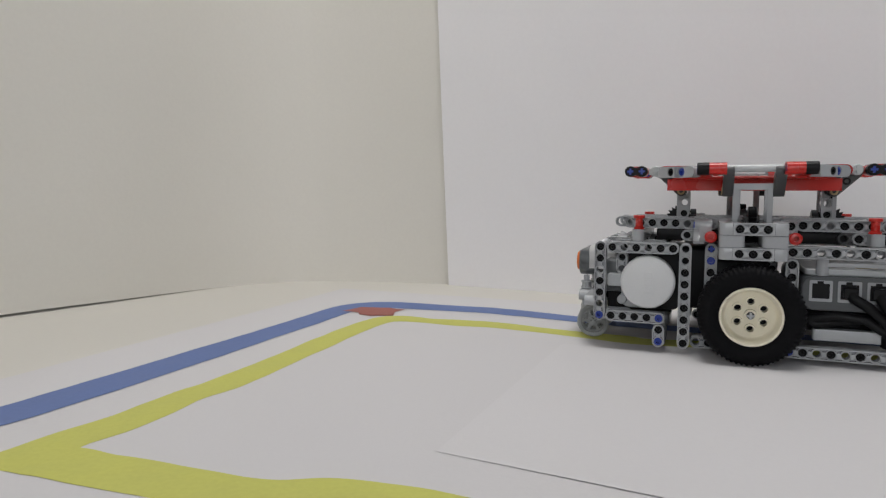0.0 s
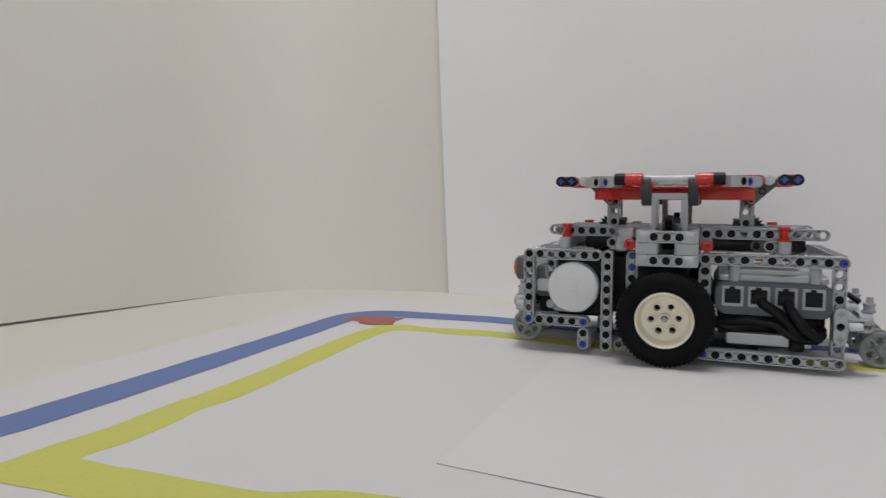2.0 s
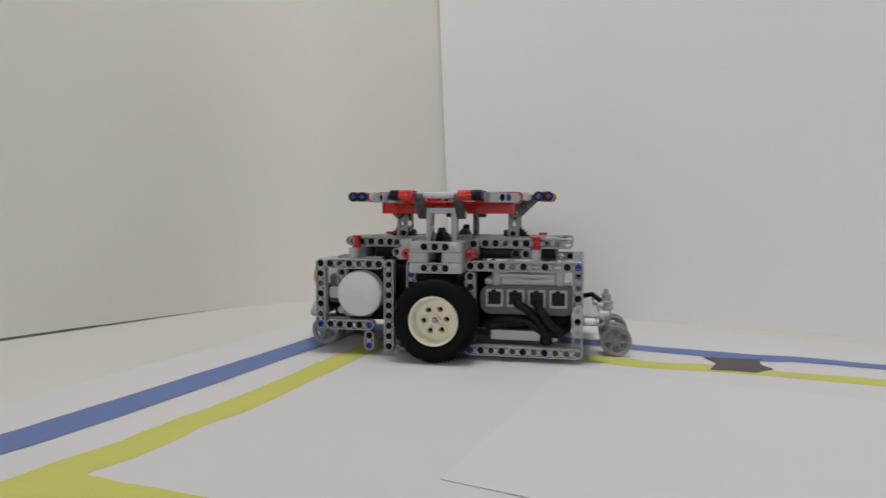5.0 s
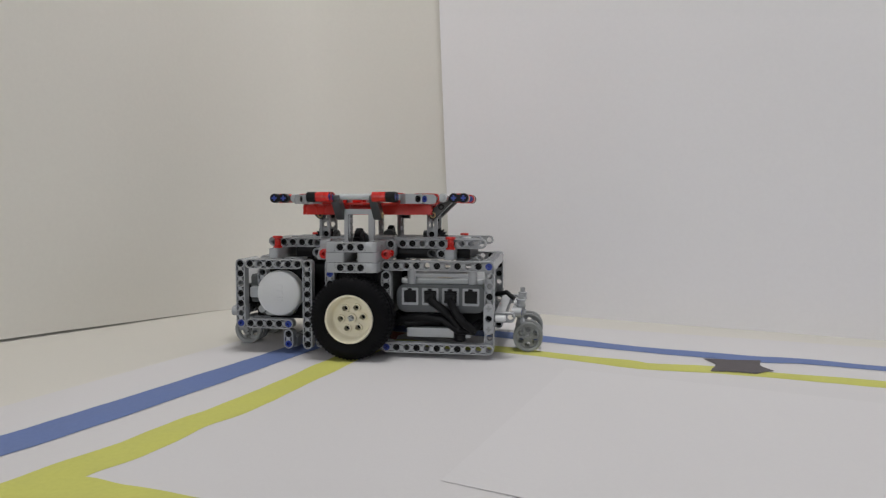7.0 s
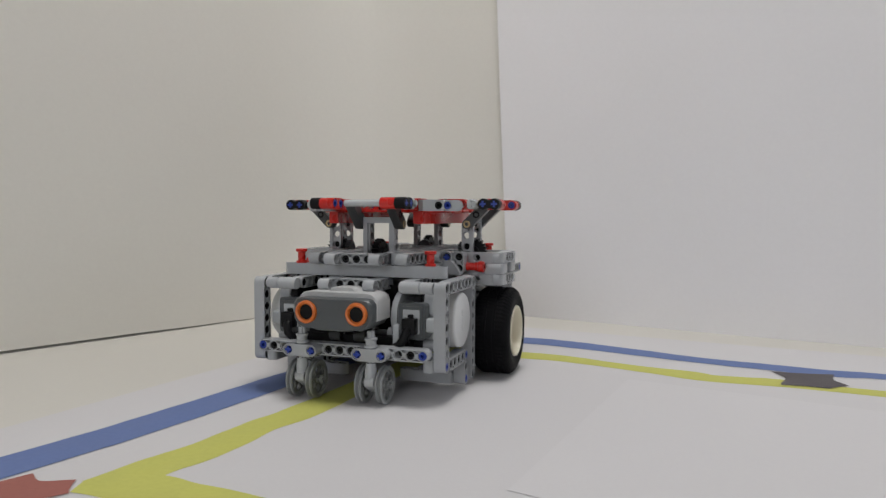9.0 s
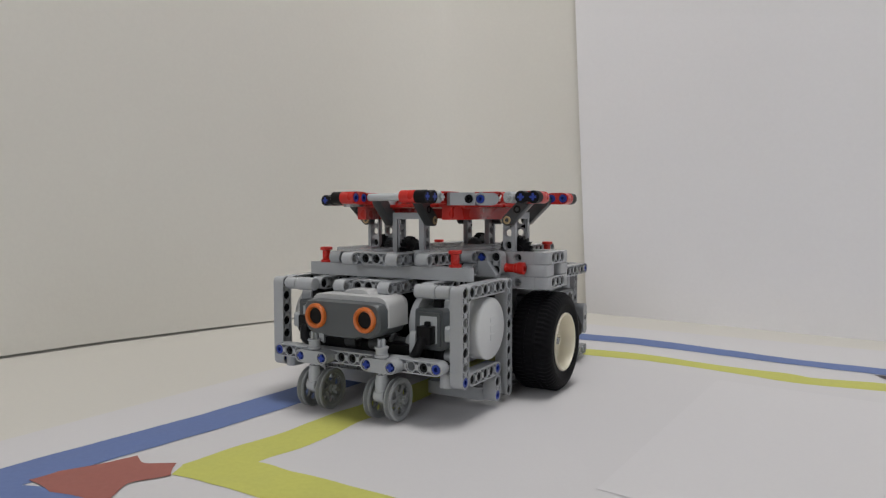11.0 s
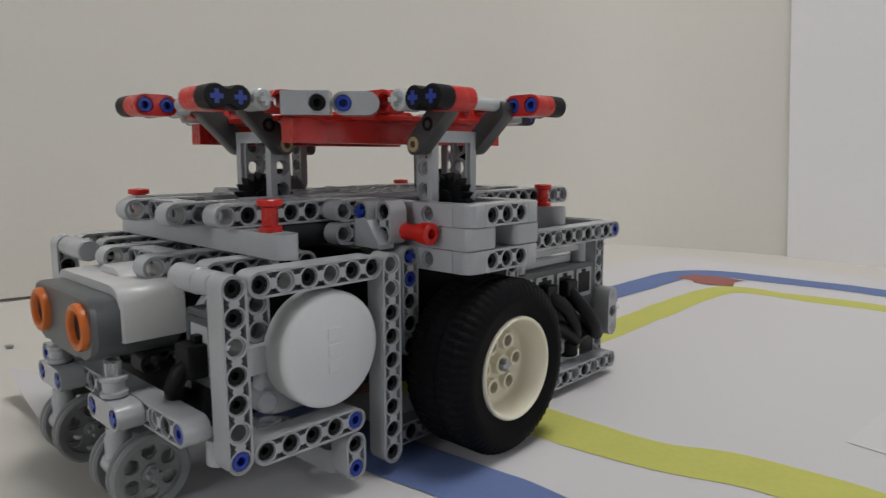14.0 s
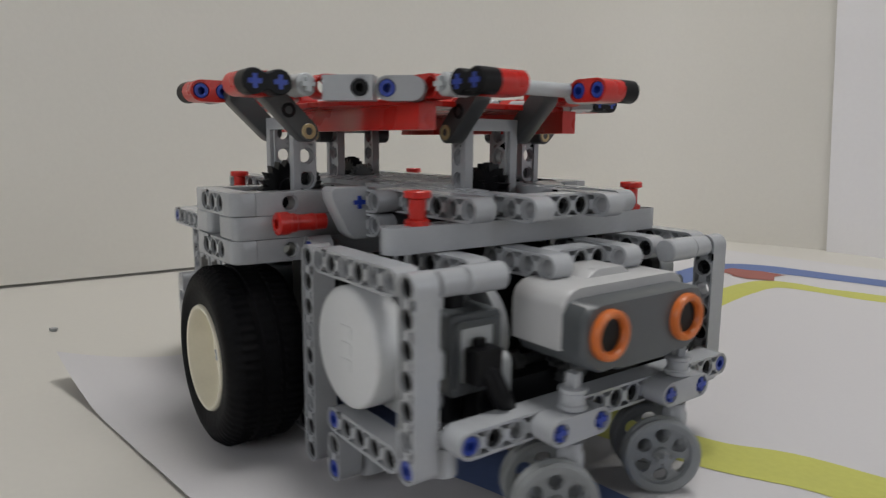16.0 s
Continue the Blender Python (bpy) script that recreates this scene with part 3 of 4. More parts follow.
        sock = block(robot, "socket", (9.9, 5.4 * g, 5.3), (1.6, 2.3, 2.9), MID, 0.25, 0.06, "x", "dark grey cable socket")
        fr = Shape()
        m = axes((0, 1, 0), (0, 0, 1), (1, 0, 0))
        oo, ii = rounded(0.95, 1.2, 0.15), rounded(0.72, 0.95, 0.1)
        for a, b, za, zb in ((oo, ii, 0.05, 0.05), (oo, oo, -0.1, 0.05), (ii, ii, 0.05, -0.4)):
            fr.quad_strip([m @ Vector((*p, za)) for p in a], [m @ Vector((*q, zb)) for q in b])
        part("socket_frame", fr.mesh("socket_frame", MID), sock, Matrix.Translation((0.85 * S, 0, 0)))
        s = Shape().prism(rounded(0.74, 0.97, 0.1), -0.05, 0.0, m)
        part("socket_insert", s.mesh("socket_insert", CLEAR), sock, Matrix.Translation((0.84 * S, 0, 0)), "pale socket insert")
        s = Shape().prism(rounded(0.56, 0.62, 0.08), 0, 0.75, m, 0.05)
        s.prism(rounded(0.2, 0.2, 0.05), 0, 0.3, m @ Matrix.Translation((0, 0.7, 0)), 0.03)
        part("plug", s.mesh("plug", BLACK, True), sock, Matrix.Translation((0.83 * S, 0, -0.32 * S)), "black cable plug")
        s = Shape().prism(rounded(0.9, 0.32, 0.3), -0.25, 0.25, axes((0, 0, 1), (1, 0, 0), (0, 1, 0)), 0.06)
        part("socket_cheek", s.mesh("socket_cheek", CLEAR, True), sock, Matrix.Translation((0.7 * S, -1.25 * g * S, -1.1 * S)), "pale rounded cheek of the motor")
        s = Shape().tube([(11.0, 5.4 * g, 4.9), (11.5, 5.3 * g, 4.6), (11.7, 5.1 * g, 4.0), (11.5, 4.7 * g, 3.5), (10.6, 4.0 * g, 3.2), (9.2, 3.2 * g, 3.0), (7.5, 2.2 * g, 3.2)], 0.36)
        part("cable", s.mesh("cable", BLACK, True), robot, Matrix.Translation((0, 0, Z0 * S)), "black cable")


def build_front():
    beam(robot, 15, (12, -7, 3), "y", "x", fill=0.85, free=(0, 14))
    beam(robot, 15, (8, -7, 9), "y", "z", name="crossbar")
    beam(robot, 15, (-10, -7, 9), "y", "z", name="crossbar")
    for g in (1, -1):
        pin(robot, (12.48, 7 * g, 3), "x")
        for X, up in ((8, 1), (-10, 1)):
            s = Shape().lathe([(0.46, 0), (0.46, 0.2), (0.32, 0.26), (0.32, 0.95), (0.5, 1.02), (0.5, 1.22), (0.46, 1.26), (0.25, 1.26), (0.25, 0.6)], 18)
            part("red_pin", s.mesh("red_pin", RED, True), robot, at(X, 6 * g, 9.46), "red connector pin standing upright")
        # paired short beams above and below the crossbar
        for row, x0 in ((10, 10), (8, 11)):
            beam(robot, 4, (x0, 2 * g, row), "-x", "y")
            beam(robot, 3, (-12, 2 * g, row), "x", "y")
        beam(robot, 7, (9, 4 * g, 10), "-x", "y", fill=0.85, free=(0,))
        beam(robot, 9, (-5, 4.9 * g, 10), "-x", "y", fill=0.9, free=(6, 7, 8))
        beam(robot, 2, (-4, 6 * g, 8.98), "z", "y", fill=0.9)
        beam(robot, 2, (-9, 4.9 * g, 9), "x", "y", mat=DARK)
        beam(robot, 2, (-9, 5.2 * g, 9.0), "-x", "y", fill=0.9)
        beam(robot, 3, (4, 5 * g, 10), "-x", "y")
        beam(robot, 2, (4, 5 * g, 9), "-x", "y")
    for row, X in ((10, 9), (8, 10)):
        beam(robot, 3, (X, -1, row), "y", "x", fill=0.9)
        beam(robot, 3, (-11, -1, row), "y", "x")
    # deck of flat beams
    rng = random.Random(4)
    for k in range(7):
        y = -3 + k
        x = 8 if abs(y) > 2.5 else (3.4 if abs(y) < 1.6 else 6.5)
        while x > -8:
            n = rng.choice((3, 5, 7))
            beam(robot, n, (x, y, 10.02 + 0.06 * rng.random()), "-x", "z", name="deck_beam", mat=GREY if rng.random() < 0.75 else CLEAR)
            x -= n + (1 if rng.random() < 0.25 else 0)
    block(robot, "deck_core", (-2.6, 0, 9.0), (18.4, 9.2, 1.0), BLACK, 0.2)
    # distance sensor
    body = [(-3.35, 0.6), (-3.35, -0.6), (-3.0, -1.15), (-2.4, -1.4), (-1.8, -1.35), (-1.35, -1.5), (1.35, -1.5), (1.8, -1.35), (2.4, -1.4), (3.0, -1.15), (3.35, -0.6), (3.35, 0.6), (3.1, 0.95), (2.6, 1.05), (-2.6, 1.05), (-3.1, 0.95)]
    m = axes((0, 1, 0), (0, 0, 1), (1, 0, 0))
    sensor = part("sensor", Shape().prism(body, 10.0, 13.35, m, 0.16).mesh("sensor", MID, True), robot, at(0.35, 0, 6.2), "dark grey distance sensor with two orange eyes")
    cover = [(-3.42, -0.7), (-3.42, 0.75), (-3.3, 1.1), (-3.0, 1.33), (-2.6, 1.42), (2.6, 1.42), (3.0, 1.33), (3.3, 1.1), (3.42, 0.75), (3.42, -0.7)]
    sc = Shape().prism(cover, 9.9, 12.4, m, 0.1)
    sc.prism([(-1.35, 1.3), (-1.0, 1.62), (-0.7, 1.72), (0.7, 1.72), (1.0, 1.62), (1.35, 1.3)], 9.9, 11.5, m, 0.1)
    part("sensor_cover", sc.mesh("sensor_cover", SHELL, True), sensor, None, "white sensor cover")
    for y in (2.16, -2.16):
        s = Shape().lathe([(0.9, 13.2), (0.9, 13.5), (0.86, 13.6), (0.76, 13.64), (0.65, 13.6), (0.58, 13.48), (0.58, 12.9)], 32, axes((0, 1, 0), (0, 0, 1), (1, 0, 0)), caps=False)
        eye = part("eye_ring", s.mesh("eye_ring", ORANGE, True), sensor, Matrix.Translation((0, y * S, -0.08 * S)), "orange eye ring")
        s = Shape().lathe([(0.585, 13.4), (0.57, 13.2), (0.46, 13.05), (0.3, 13.1), (0.02, 13.12)], 24, axes((0, 1, 0), (0, 0, 1), (1, 0, 0)))
        part("eye", s.mesh("eye", BLACK, True), eye, None, "dark eye mesh")
    # parts behind the sensor; the black blocks are filler for the shaded interior
    block(robot, "shade_filler", (4.5, 0, 5), (7, 6.6, 5.6), BLACK, 0.4, 0.1, "x")
    block(robot, "shade_filler", (0, 0, 4.5), (5, 12.5, 5.5), BLACK, 0.4, 0.1, "x")
    block(robot, "shade_filler", (7.9, 0, 3.0), (5.6, 10.4, 2.0), BLACK, 0.4, 0.1, "x")
    rod(robot, "axle", (9.6, -4.4, 4.1), (9.6, 4.4, 4.1), 0.26, DARK)
    for y in (-2.9, -1.2, 1.3, 3.0):
        rod(robot, "bush", (9.6, y, 4.1), (9.6, y + 0.5, 4.1), 0.5, DARK if y < 0 else GREY)
    for y in (-1.0, 1.2):
        beam(robot, 3, (11, y, 4), "-x", "y", DARK)


def build_brick():
    """The control unit across the rear, with four sockets on each end, and its cables."""
    unit = block(robot, "control_unit", (-9.25, 0, 4.72), (8.9, 14.9, 2.75), MID, 0.9, 0.12, "y", "dark grey control unit with cable sockets")
    block(robot, "control_face", (-9.25, 0, 6.35), (8.3, 13.6, 0.5), CLEAR, 0.5, 0.08)
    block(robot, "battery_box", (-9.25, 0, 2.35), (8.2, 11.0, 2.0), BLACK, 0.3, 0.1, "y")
    for g in (1, -1):
        mm = axes((1, 0, 0), (0, 0, 1), (0, g, 0))
        for X in (-6.2, -8.2, -10.2, -12.2):
            fr = Shape()
            oo, ii = rounded(0.82, 0.85, 0.1), rounded(0.52, 0.46, 0.06)
            for a, b, za, zb in ((oo, ii, 0.06, 0.06), (oo, oo, -0.1, 0.06), (ii, ii, 0.06, -0.5)):
                fr.quad_strip([mm @ Vector((*p, za)) for p in a], [mm @ Vector((*q, zb)) for q in b])
            fr2 = part("socket_frame", fr.mesh("socket_frame", GREY), unit, Matrix.Translation(((X + 9.25) * S, 7.46 * g * S, 0.2 * S)), "light grey socket frame")
            s = Shape().prism(rounded(0.62, 0.6, 0.05), 0.02, 0.075, mm)
            s.prism(rounded(0.22, 0.12, 0.04), 0.02, 0.08, mm @ Matrix.Translation((0.05, 0.68, 0)))
            part("socket_hole", s.mesh("socket_hole", BLACK), fr2, Matrix.Identity(4), "black socket opening")
        for X in (-6.3, -12.3):
            rod(robot, "post", (X, 7 * g, 6.1), (X, 7 * g, 7.5), 0.45, GREY)
        block(robot, "side_bar", (-9.0, 6.9 * g, 1.35), (6.4, 0.9, 0.9), CLEAR, 0.2, 0.08)
        block(robot, "side_rail", (-9.2, 7.0 * g, 7.0), (6.5, 0.5, 0.3), GREY, 0.1, 0.04)
        rod(robot, "copper_rod", (-8.6, 6.6 * g, 6.9), (-10.2, 6.6 * g, 6.9), 0.16, TAN, "tan axle")
        runs = ([(-8.2, 7.6, 4.9), (-8.4, 8.0, 4.5), (-9.4, 8.1, 3.9), (-10.4, 8.0, 3.0), (-11.0, 7.8, 2.1), (-11.3, 7.2, 1.5), (-11.2, 6.0, 1.4)],
                [(-10.2, 7.6, 4.9), (-10.3, 8.0, 4.4), (-10.8, 8.5, 3.6), (-11.6, 8.6, 2.6), (-12.5, 8.3, 1.9), (-12.9, 7.2, 2.1)],
                [(-3.8, 6.6, 2.0), (-5.4, 7.3, 2.6), (-7.4, 7.5, 3.0), (-9.4, 7.6, 2.8), (-11.0, 7.8, 1.7), (-12.4, 7.4, 1.6), (-13.0, 6.4, 2.4)],
                [(-4.4, 6.8, 2.9), (-6.0, 7.4, 2.2), (-7.6, 7.1, 2.5), (-9.0, 6.6, 2.4)])
        for run in runs:
            s = Shape().tube([(a, b * g, c) for a, b, c in run], 0.4)
            part("cable", s.mesh("cable", BLACK, True), robot, Matrix.Translation((0, 0, Z0 * S)), "black cable")
        for X in (-8.2, -10.2):
            s = Shape().prism(rounded(0.5, 0.42, 0.08), 0.0, 0.6, mm, 0.06)
            part("plug", s.mesh("plug", BLACK, True), robot, at(X, 7.46 * g, 4.9), "black cable plug")
        s = Shape().lathe([(0.5, 0), (0.62, 0.1), (0.62, 0.9), (0.5, 1.0)], 14, axes((1, 0, 0), (0, 1, 0), (0, 0, 1)))
        part("cable_knot", s.mesh("cable_knot", BLACK, True), robot, at(-11.1, 7.2 * g, 0.6), "black cable coil")
    beam(robot, 15, (-14, -7, 8), "y", "z")
    beam(robot, 15, (-15, -7, 3), "y", "x")
    for g in (1, -1):
        beam(robot, 3, (-14, 7 * g, 3), "-x", "y")
        beam(robot, 3, (-14, 8 * g, 2), "z", "y", pockets=False, shut=(0, 2), name="lift_arm", label="smooth light grey three-hole arm")
        rod(robot, "axle_end", (-14.6, 7.8 * g, 3.0), (-15.6, 7.8 * g, 3.0), 0.3, WHITE, "white axle end")
    s = Shape().tube([(-14.2, 2, 4.6), (-15.4, 2.6, 4.9), (-16.2, 3, 4.3)], 0.25)
    part("cable", s.mesh("cable", BLACK, True), robot, Matrix.Translation((0, 0, Z0 * S)), "black cable")


def build_stand(q):
    """One of four stands and its top bar; q: quarter turn. Local: u outward, v sideways, about the middle at x = -1."""
    o = (Vector((1, 0, 0)), Vector((0, 1, 0)), Vector((-1, 0, 0)), Vector((0, -1, 0)))[q]
    v = Vector((-o.y, o.x, 0))
    d = (5.7, 7.0, 6.6, 7.0)[q]
    mid = Vector((-1, 0, 0))

    def P(u, s, row):
        w = mid + o * u + v * s
        return (w.x, w.y, row - 0.2)
    for s in (-1.25, 1.25):
        beam(robot, 3, P(d - 0.3, s * 0.92, 11), "z", v, GREY, "stand_leg", "slender light grey stand leg", thick=0.45)
    frame_shape = Shape()
    turn = axes(v, (0, 0, 1), v.cross(Vector((0, 0, 1))))
    loop = [(-1.5, -0.6), (-1.5, 2.72), (1.5, 2.72), (1.5, -0.6), (1.08, -0.6), (1.08, 2.2), (-1.08, 2.2), (-1.08, -0.6)]
    front, back = [[turn @ Vector((a, b, h)) for a, b in loop] for h in (0.2, -0.12)]
    frame_shape.quad_strip(front, back)
    for r in (front, back):
        for a, b, c, e in ((0, 1, 6, 7), (1, 2, 5, 6), (2, 3, 4, 5)):
            frame_shape.ngon([r[a], r[b], r[c], r[e]])
    part("stand_frame", frame_shape.mesh("stand_frame", GREY), robot, at(*P(d + 0.15, 0, 10.95)), "slender light grey stand frame")
    # gear at the foot
    teeth = []
    for k in range(40):
        r = (1.28, 0.98)[k % 2]
        teeth.append((r * math.cos(2 * math.pi * k / 40), r * math.sin(2 * math.pi * k / 40)))
    g = Shape().prism(teeth, -0.3, 0.3, axes(o, (0, 0, 1), v), 0.04)
    g.lathe([(0.5, -0.55), (0.5, 0.55)], 16, axes(o, (0, 0, 1), v))
    part("gear", g.mesh("gear", BLACK), robot, at(*P(d + 0.1, 0, 10.5)), "dark toothed gear")
    g2 = Shape().prism([(p[0] * 0.62, p[1] * 0.62) for p in teeth], -0.25, 0.25, axes(v, o.cross(v) * -1, o), 0.04)
    part("gear", g2.mesh("gear", DARK), robot, at(*P(d - 1.1, 0, 10.6)), "dark toothed gear")
    for sg in (1, -1):
        a, b = Vector(P(d, 1.9 * sg, 13.05)), Vector(P(d + 1.6, 1.9 * sg, 14.6))
        dirn = (b - a).normalized()
        ln = (b - a).length
        arm = Shape().prism(rounded(ln / 2 + 0.45, 0.45, 0.44), -0.42, 0.42, axes(dirn, v.cross(dirn), v), 0.05)
        part("arm", arm.mesh("arm", DARK, True), robot, at(*((a + b) / 2)), "dark grey slanted arm")
        face = a + v * 0.47 * sg + v * 0.02 * sg
        pin(robot, tuple(face), v * sg, False, TAN)
        mid2 = a.lerp(b, 0.55) + v * 0.46 * sg
        pin(robot, tuple(mid2), v * sg, False, BLACK)
        # end of the bar: red beam, black end, round grey connector, short red piece
        beam(robot, 2, P(10.05, 2.75 * sg, 14.82), -o, v, RED, "red_beam", "red beam with blue pins", thick=1.3, pockets=False)
        for u in (10.05, 9.05):
            pin(robot, P(u, 2.1 * sg, 14.82), v * -sg)
        eight = Shape().prism(EIGHT, -0.48, 0.48, axes(-o, v.cross(-o), v), 0.06)
        part("end_beam", eight.mesh("end_beam", BLACK, True), robot, at(*P(10.05, 3.83 * sg, 14.82)), "black two-hole end beam with a waist")
        for u in (10.05, 9.05):
            pin(robot, P(u, 4.31 * sg, 14.82), v * sg, True)
        rod(robot, "round_connector", P(7.9, 2.9 * sg, 14.82), P(7.9, 4.1 * sg, 14.82), 0.46, CLEAR)
        cross_axle(robot, P(7.9, 4.0 * sg, 14.82), P(7.9, 4.35 * sg, 14.82))
        beam(robot, 3, P(7.1, 3.65 * sg, 14.80), -o, v, RED, "red_beam", pockets=False)
    rod(robot, "axle", P(8.5, -2.05, 14.86), P(8.5, 2.05, 14.86), 0.3, CLEAR, "pale grey axle")


def build_top():
    mid = (-1, 0)
    for q in range(4):
        a = radians(45 + 90 * q)
        d = Vector((math.cos(a), math.sin(a), 0))
        t = Vector((-d.y, d.x, 0))
        c = Vector((*mid, 0)) + d * 8.25
        f = c - t * 1.5
        beam(robot, 2, (f.x, f.y, 14.48), t, d, GREY, "corner_beam", "light grey corner beam", shut=(0,), square=True, pockets=False)
        f = c + t * 0.5 - d * 0.3
        beam(robot, 2, (f.x, f.y, 14.48), t, d, GREY, "corner_beam", "light grey corner beam", shut=(1,), pockets=False)
        p = c + t * 0.5 + d * 0.18
        pin(robot, (p.x, p.y, 14.48), d)
        # black pin added only so that this open hole looks dark inside
        p = c - t * 0.5 + d * 0.47
        pin(robot, (p.x, p.y, 14.48), d, False, BLACK)
    # long red panels down both sides
    for g in (1, -1):
        n = 40
        rim = [(-6.8 + 13.6 * k / n, 0.42 - 0.16 * math.cos(4 * math.pi * k / n)) for k in range(n + 1)]
        outline = rim + [(a, b - 0.85) for a, b in reversed(rim)]
        panel = Shape().prism(outline, -0.52, 0.5, axes((1, 0, 0), (0, g, 0), (0, 0, g)))
        part("red_panel", panel.mesh("red_panel", RED, True), robot, at(-1, 4.2 * g, 13.42), "long glossy red curved panel")
    r = 6.4
    k = r * math.tan(radians(22.5)) * 1.5
    outline = [(r, k), (k, r), (-k, r), (-r, k), (-r, -k), (-k, -r), (k, -r), (r, -k)]
    plate = Shape().prism(outline, -0.12, 0.12, bevel=0.04)
    part("red_plate", plate.mesh("red_plate", RED), robot, at(-1, 0, 14.0), "red top plate")


def build_wheel(g):
    """Rubber tyre on a cream rim with six holes; its axle is the local y axis."""
    hub = Empty_like("wheel", (-1, 9.6 * g), 4.0)
    m = axes((1, 0, 0), (0, 0, -g), (0, g, 0))
    R = 3.98
    prof = [(2.3, 1.42, 0, 0), (2.45, 1.52, 0, 0), (3.0, 1.58, 0, 0), (3.06, 1.6, 0, 0), (3.4, 1.54, 0, 0), (3.72, 1.38, 0.08, 0), (R, 1.05, 0.11, 0), (R, 0.45, 0.11, 1), (R - 0.1, 0.42, 0, 1), (R - 0.1, 0.2, 0, 1),
            (R, 0.17, 0.05, 2), (R, -0.42, 0.05, 2), (R - 0.1, -0.45, 0, 2), (R - 0.1, -0.65, 0, 2), (R, -0.68, 0.11, 3), (R, -1.3, 0.11, 4), (3.72, -1.7, 0.08, 4), (3.3, -1.85, 0, 0), (2.3, -1.8, 0, 0)]
    tyre, rings, seg = Shape(), [], 256
    for r, h, lug, shift in prof:
        ring = []
        for k in range(seg):
            rr = r - (lug if (k + shift) % 4 < 2 else 0)
            ring.append(m @ Vector((rr * math.cos(2 * math.pi * k / seg), rr * math.sin(2 * math.pi * k / seg), h)))
        rings.append(ring)
    for a, b in zip(rings, rings[1:]):
        tyre.quad_strip(a, b)
    part("tyre", tyre.mesh("tyre", RUBBER, True), hub, None, "black rubber tyre with tread")
    rim = Shape().lathe([(2.34, 1.45), (2.31, 1.56), (2.24, 1.6), (2.16, 1.56), (2.1, 1.4), (2.0, 0.55), (1.93, 0.38), (1.82, 0.3), (1.5, 0.28)], 48, m, caps=False)
    holed_disc(rim, 0.4, 1.9, 1.1, 0.27, 0.3, -0.1, m)
    for q in range(6):
        a = 2 * math.pi * (q + 0.5) / 6
        rim.lathe([(0.27, -0.3), (0.27, 0.6), (0.40, 0.6), (0.42, 0.3)], 14, m @ Matrix.Translation((1.1 * math.cos(a), 1.1 * math.sin(a), 0)), caps=False)
    rim.lathe([(0.3, 0.2), (0.3, 0.7), (0.46, 0.7), (0.5, 0.25)], 18, m, caps=False)
    rimob = part("rim", rim.mesh("rim", CREAM, True), hub, None, "cream plastic rim with six holes")
    part("axle", Shape().prism(PLUS, -2.0, 0.95, m).mesh("axle", GREY), rimob)
    part("hub_back", Shape().lathe([(2.28, -0.9), (2.28, -0.6)], 32, m).mesh("hub_back", BLACK), hub)
    return hub


def Empty_like(name, xy, z):
    ob = new(name)
    ob.parent = robot
    ob.location = (xy[0] * S, xy[1] * S, z * S)
    return ob


def build_caster(x, y):
    """A swivelling caster: an upright axle, a fork and two holed pulleys."""
    c = Empty_like("caster", (x, y), 0)
    f = Shape().lathe([(0.3, 1.6), (0.47, 1.7), (0.47, 2.9), (0.4, 3.0), (0.4, 3.3)], 18)
    f.lathe([(0.42, 4.45), (0.5, 4.5), (0.5, 4.65), (0.42, 4.7), (0.42, 5.05), (0.5, 5.1), (0.5, 5.22), (0.42, 5.25)], 18)
    f.prism(PLUS, 3.0, 5.75)
    f.prism(rounded(1.0, 0.42, 0.4), -0.4, 0.4, Matrix.Translation((-0.35, 0, 1.55)) @ axes((0.86, 0, 0.5), (0.5, 0, -0.86), (0, 1, 0)), 0.06)
    part("fork", f.mesh("fork", GREY, True), c, None, "light grey caster fork")
    for s in (1, -1):
        m = Matrix.Translation((-0.75, 0.85 * s, 1.5)) @ axes((1, 0, 0), (0, 0, -s), (0, s, 0))
        p = Shape().lathe([(1.12, -0.25), (1.4, -0.3), (1.5, -0.24), (1.5, -0.14), (1.32, 0.0), (1.5, 0.14), (1.5, 0.24), (1.4, 0.3), (1.14, 0.25), (1.1, 0.1), (1.1, -0.1), (1.12, -0.25)], 36, m, caps=False)
        holed_disc(p, 0.34, 1.16, 0.78, 0.29, -0.1, 0.1, m)
        p.lathe([(0.34, -0.35), (0.34, 0.3), (0.2, 0.32)], 16, m)
        p.prism(PLUS, 0.3, 0.62, m)
        part("pulley", p.mesh("pulley", PULLEY, True), c, None, "light grey pulley wheel with six holes")
    return c


build_sides()
build_front()
build_brick()
for quarter in range(4):
    build_stand(quarter)
build_top()
WHEELS = {1: build_wheel(1), -1: build_wheel(-1)}
CASTERS = []
for cx, px in ((13, 13), (-16.9, -16.5)):
    for cy in (3, -3):
        CASTERS.append(build_caster(cx, cy))
        beam(robot, 3, (px, cy - 1, 3), "y", "x", name="caster_plate", pockets=False, shut=(1,))
        for d in (-1, 1):
            pin(robot, (px + (0.48 if px > 0 else -0.48), cy + d, 3), "x" if px > 0 else "-x", True)

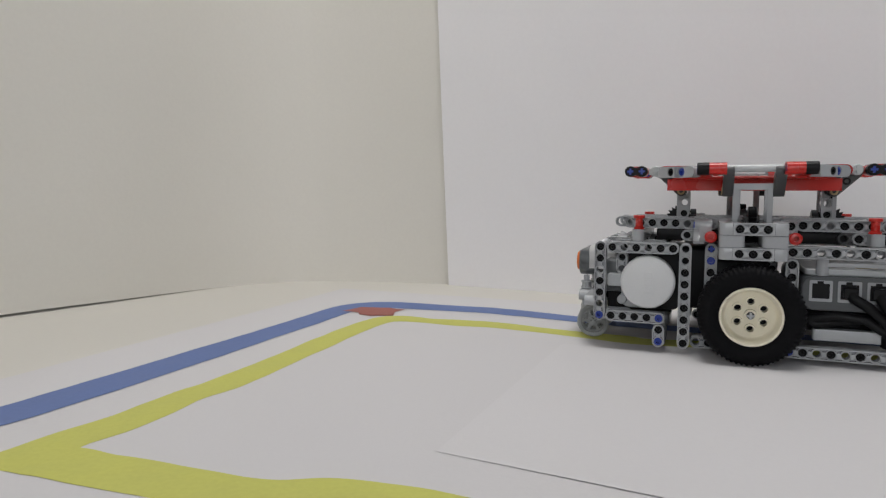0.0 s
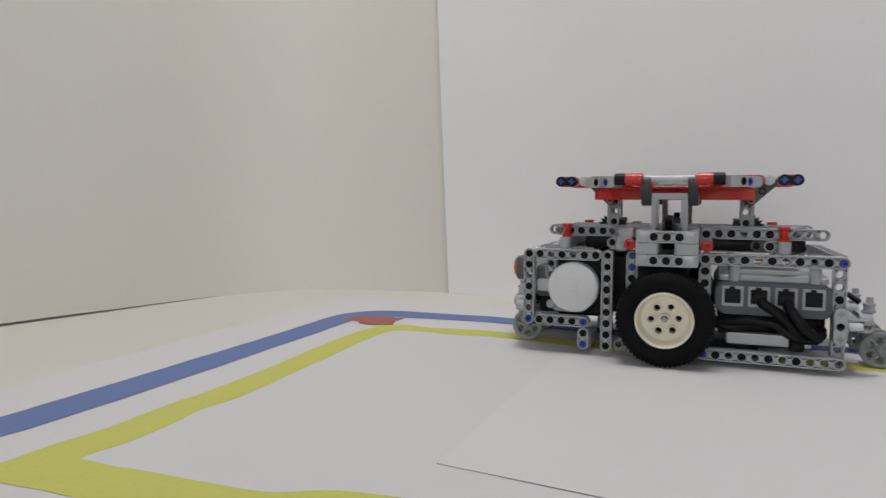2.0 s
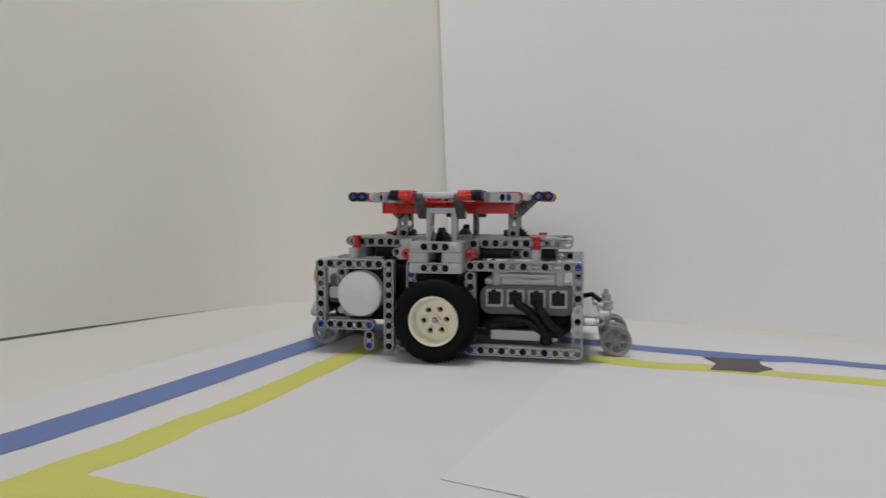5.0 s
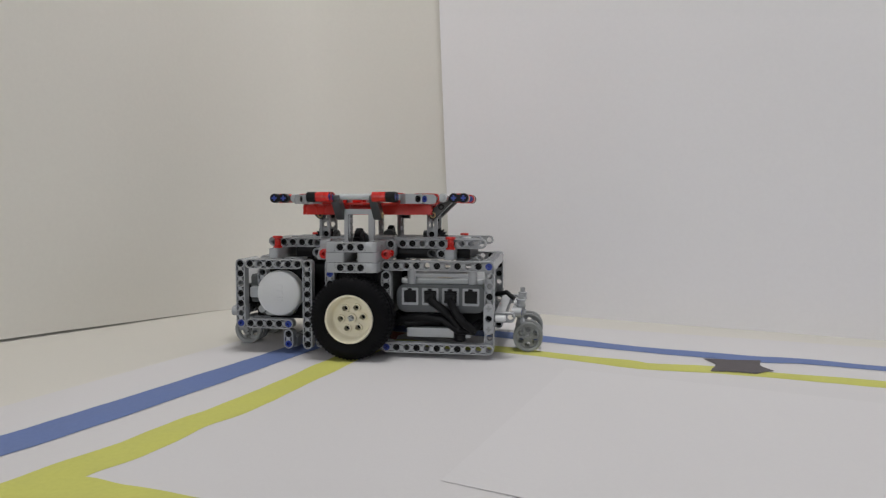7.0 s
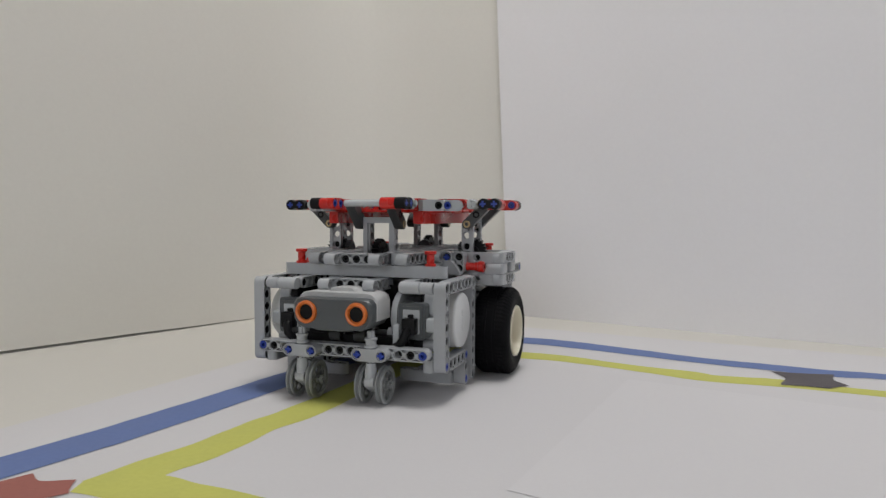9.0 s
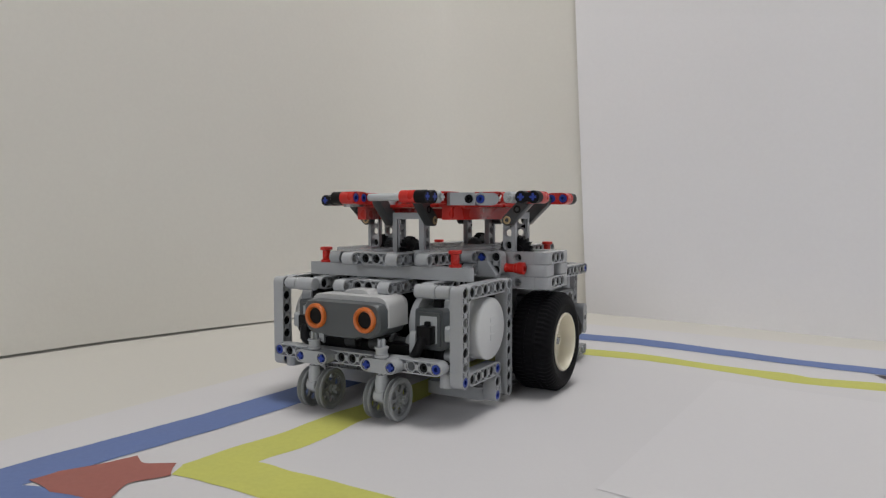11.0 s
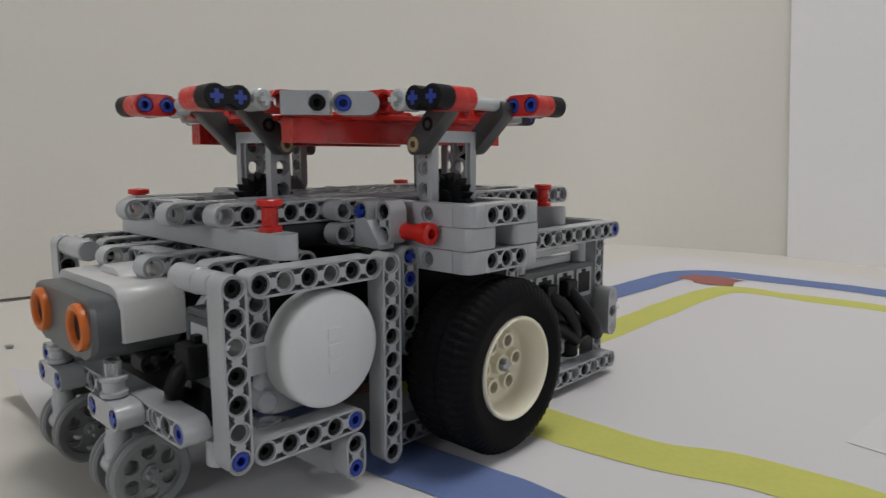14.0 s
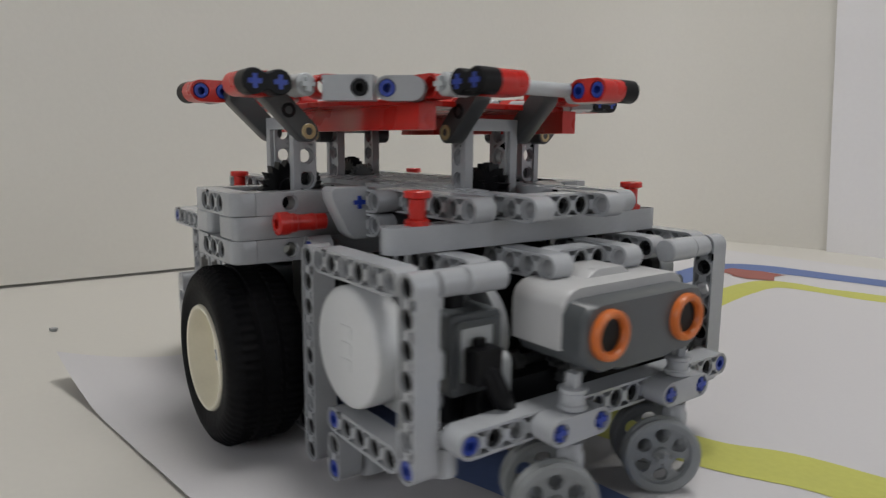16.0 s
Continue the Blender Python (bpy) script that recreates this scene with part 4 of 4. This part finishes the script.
# robot path: seconds, x, y, heading
DRIVE = [
    (0, 0.2121, 0.4979, 159.27),
    (0.5, 0.2121, 0.4979, 159.27),
    (1, 0.2121, 0.4979, 159.27),
    (1.3, 0.2121, 0.4979, 159.27),
    (1.5, 0.2076, 0.5023, 159.80),
    (2, 0.1652, 0.5187, 158.75),
    (2.5, 0.1506, 0.5264, 161.22),
    (3, 0.1069, 0.5409, 159.20),
    (3.5, 0.1033, 0.5425, 163.99),
    (4, 0.0893, 0.5461, 166.42),
    (4.5, 0.0441, 0.5557, 168.27),
    (5, -0.0050, 0.5719, 169.06),
    (5.2, -0.0231, 0.5734, 168.14),
    (5.9, -0.0700, 0.5864, 168.27),
    (6.9, -0.0738, 0.5859, 169.91),
    (7.1, -0.0739, 0.5852, 176.88),
    (7.3, -0.0738, 0.5843, 189.35),
    (7.5, -0.0739, 0.5809, 204.60),
    (7.75, -0.0727, 0.5814, 222.94),
    (8, -0.0721, 0.5806, 240.83),
    (8.25, -0.0722, 0.5654, 249.99),
    (8.5, -0.0726, 0.5446, 254.50),
    (9, -0.0853, 0.5009, 255.84),
    (9.2, -0.0896, 0.4835, 255.27),
    (9.5, -0.0986, 0.4582, 254.74),
    (11.1, -0.1084, 0.4497, 250.59),
    (11.3, -0.1145, 0.4357, 250.33),
    (11.5, -0.1210, 0.4188, 251.01),
    (12, -0.1409, 0.3747, 249.64),
    (12.5, -0.1601, 0.3250, 249.91),
    (13, -0.1798, 0.2825, 250.10),
    (13.5, -0.2000, 0.2396, 250.97),
    (14, -0.2016, 0.2356, 250.78),
    (14.5, -0.2010, 0.2352, 250.91),
    (14.6, -0.2000, 0.2350, 250.91),
    (14.75, -0.1987, 0.2348, 258.14),
    (15, -0.1965, 0.2344, 274.57),
    (15.3, -0.1937, 0.2328, 294.06),
    (15.5, -0.1913, 0.2338, 308.06),
    (16, -0.1834, 0.2347, 332.61),
]
# swing of the casters while the robot turns on the spot: those on its left, those on its right
SWING = {
    1: [(0, 6), (5.2, 0), (7.1, 0), (7.3, 55), (7.5, 88), (8.05, 100), (8.25, 55), (8.5, 8), (8.9, 2), (13.4, 0), (14.6, 0), (15, 12), (15.5, 28), (15.75, 42), (16, 54)],
    -1: [(0, 6), (5.2, 0), (7.1, 0), (7.3, 50), (7.5, 72), (8.05, 80), (8.25, 40), (8.5, 5), (8.9, 2), (13.4, 0), (14.6, 0), (14.8, 28), (15, 52), (15.5, 80), (15.75, 70), (16, 60)],
}


def motions():
    walk(robot, [(t, pose(x, y, 0.0004, 0, 0, h)) for t, x, y, h in DRIVE])
    for g, hub in WHEELS.items():
        total, rows, last = 0.0, [], None
        for t, x, y, h in DRIVE:
            if last:
                lx, ly, lh = last
                mh = radians((h + lh) / 2)
                run = (x - lx) * math.cos(mh) + (y - ly) * math.sin(mh) - g * 9.6 * S * radians(h - lh)
                total += math.degrees(run / (3.93 * S))
            last = (x, y, h)
            rows.append((t, pose(-1 * S, 9.6 * g * S, 4.0 * S, 0, total, 0)))
        walk(hub, rows)
    for c in CASTERS:
        home = c.location.copy()
        front = home.x > 0
        walk(c, [(t, pose(*home, 0, 0, a if front else -a * 0.9)) for t, a in SWING[1 if home.y > 0 else -1]])


motions()
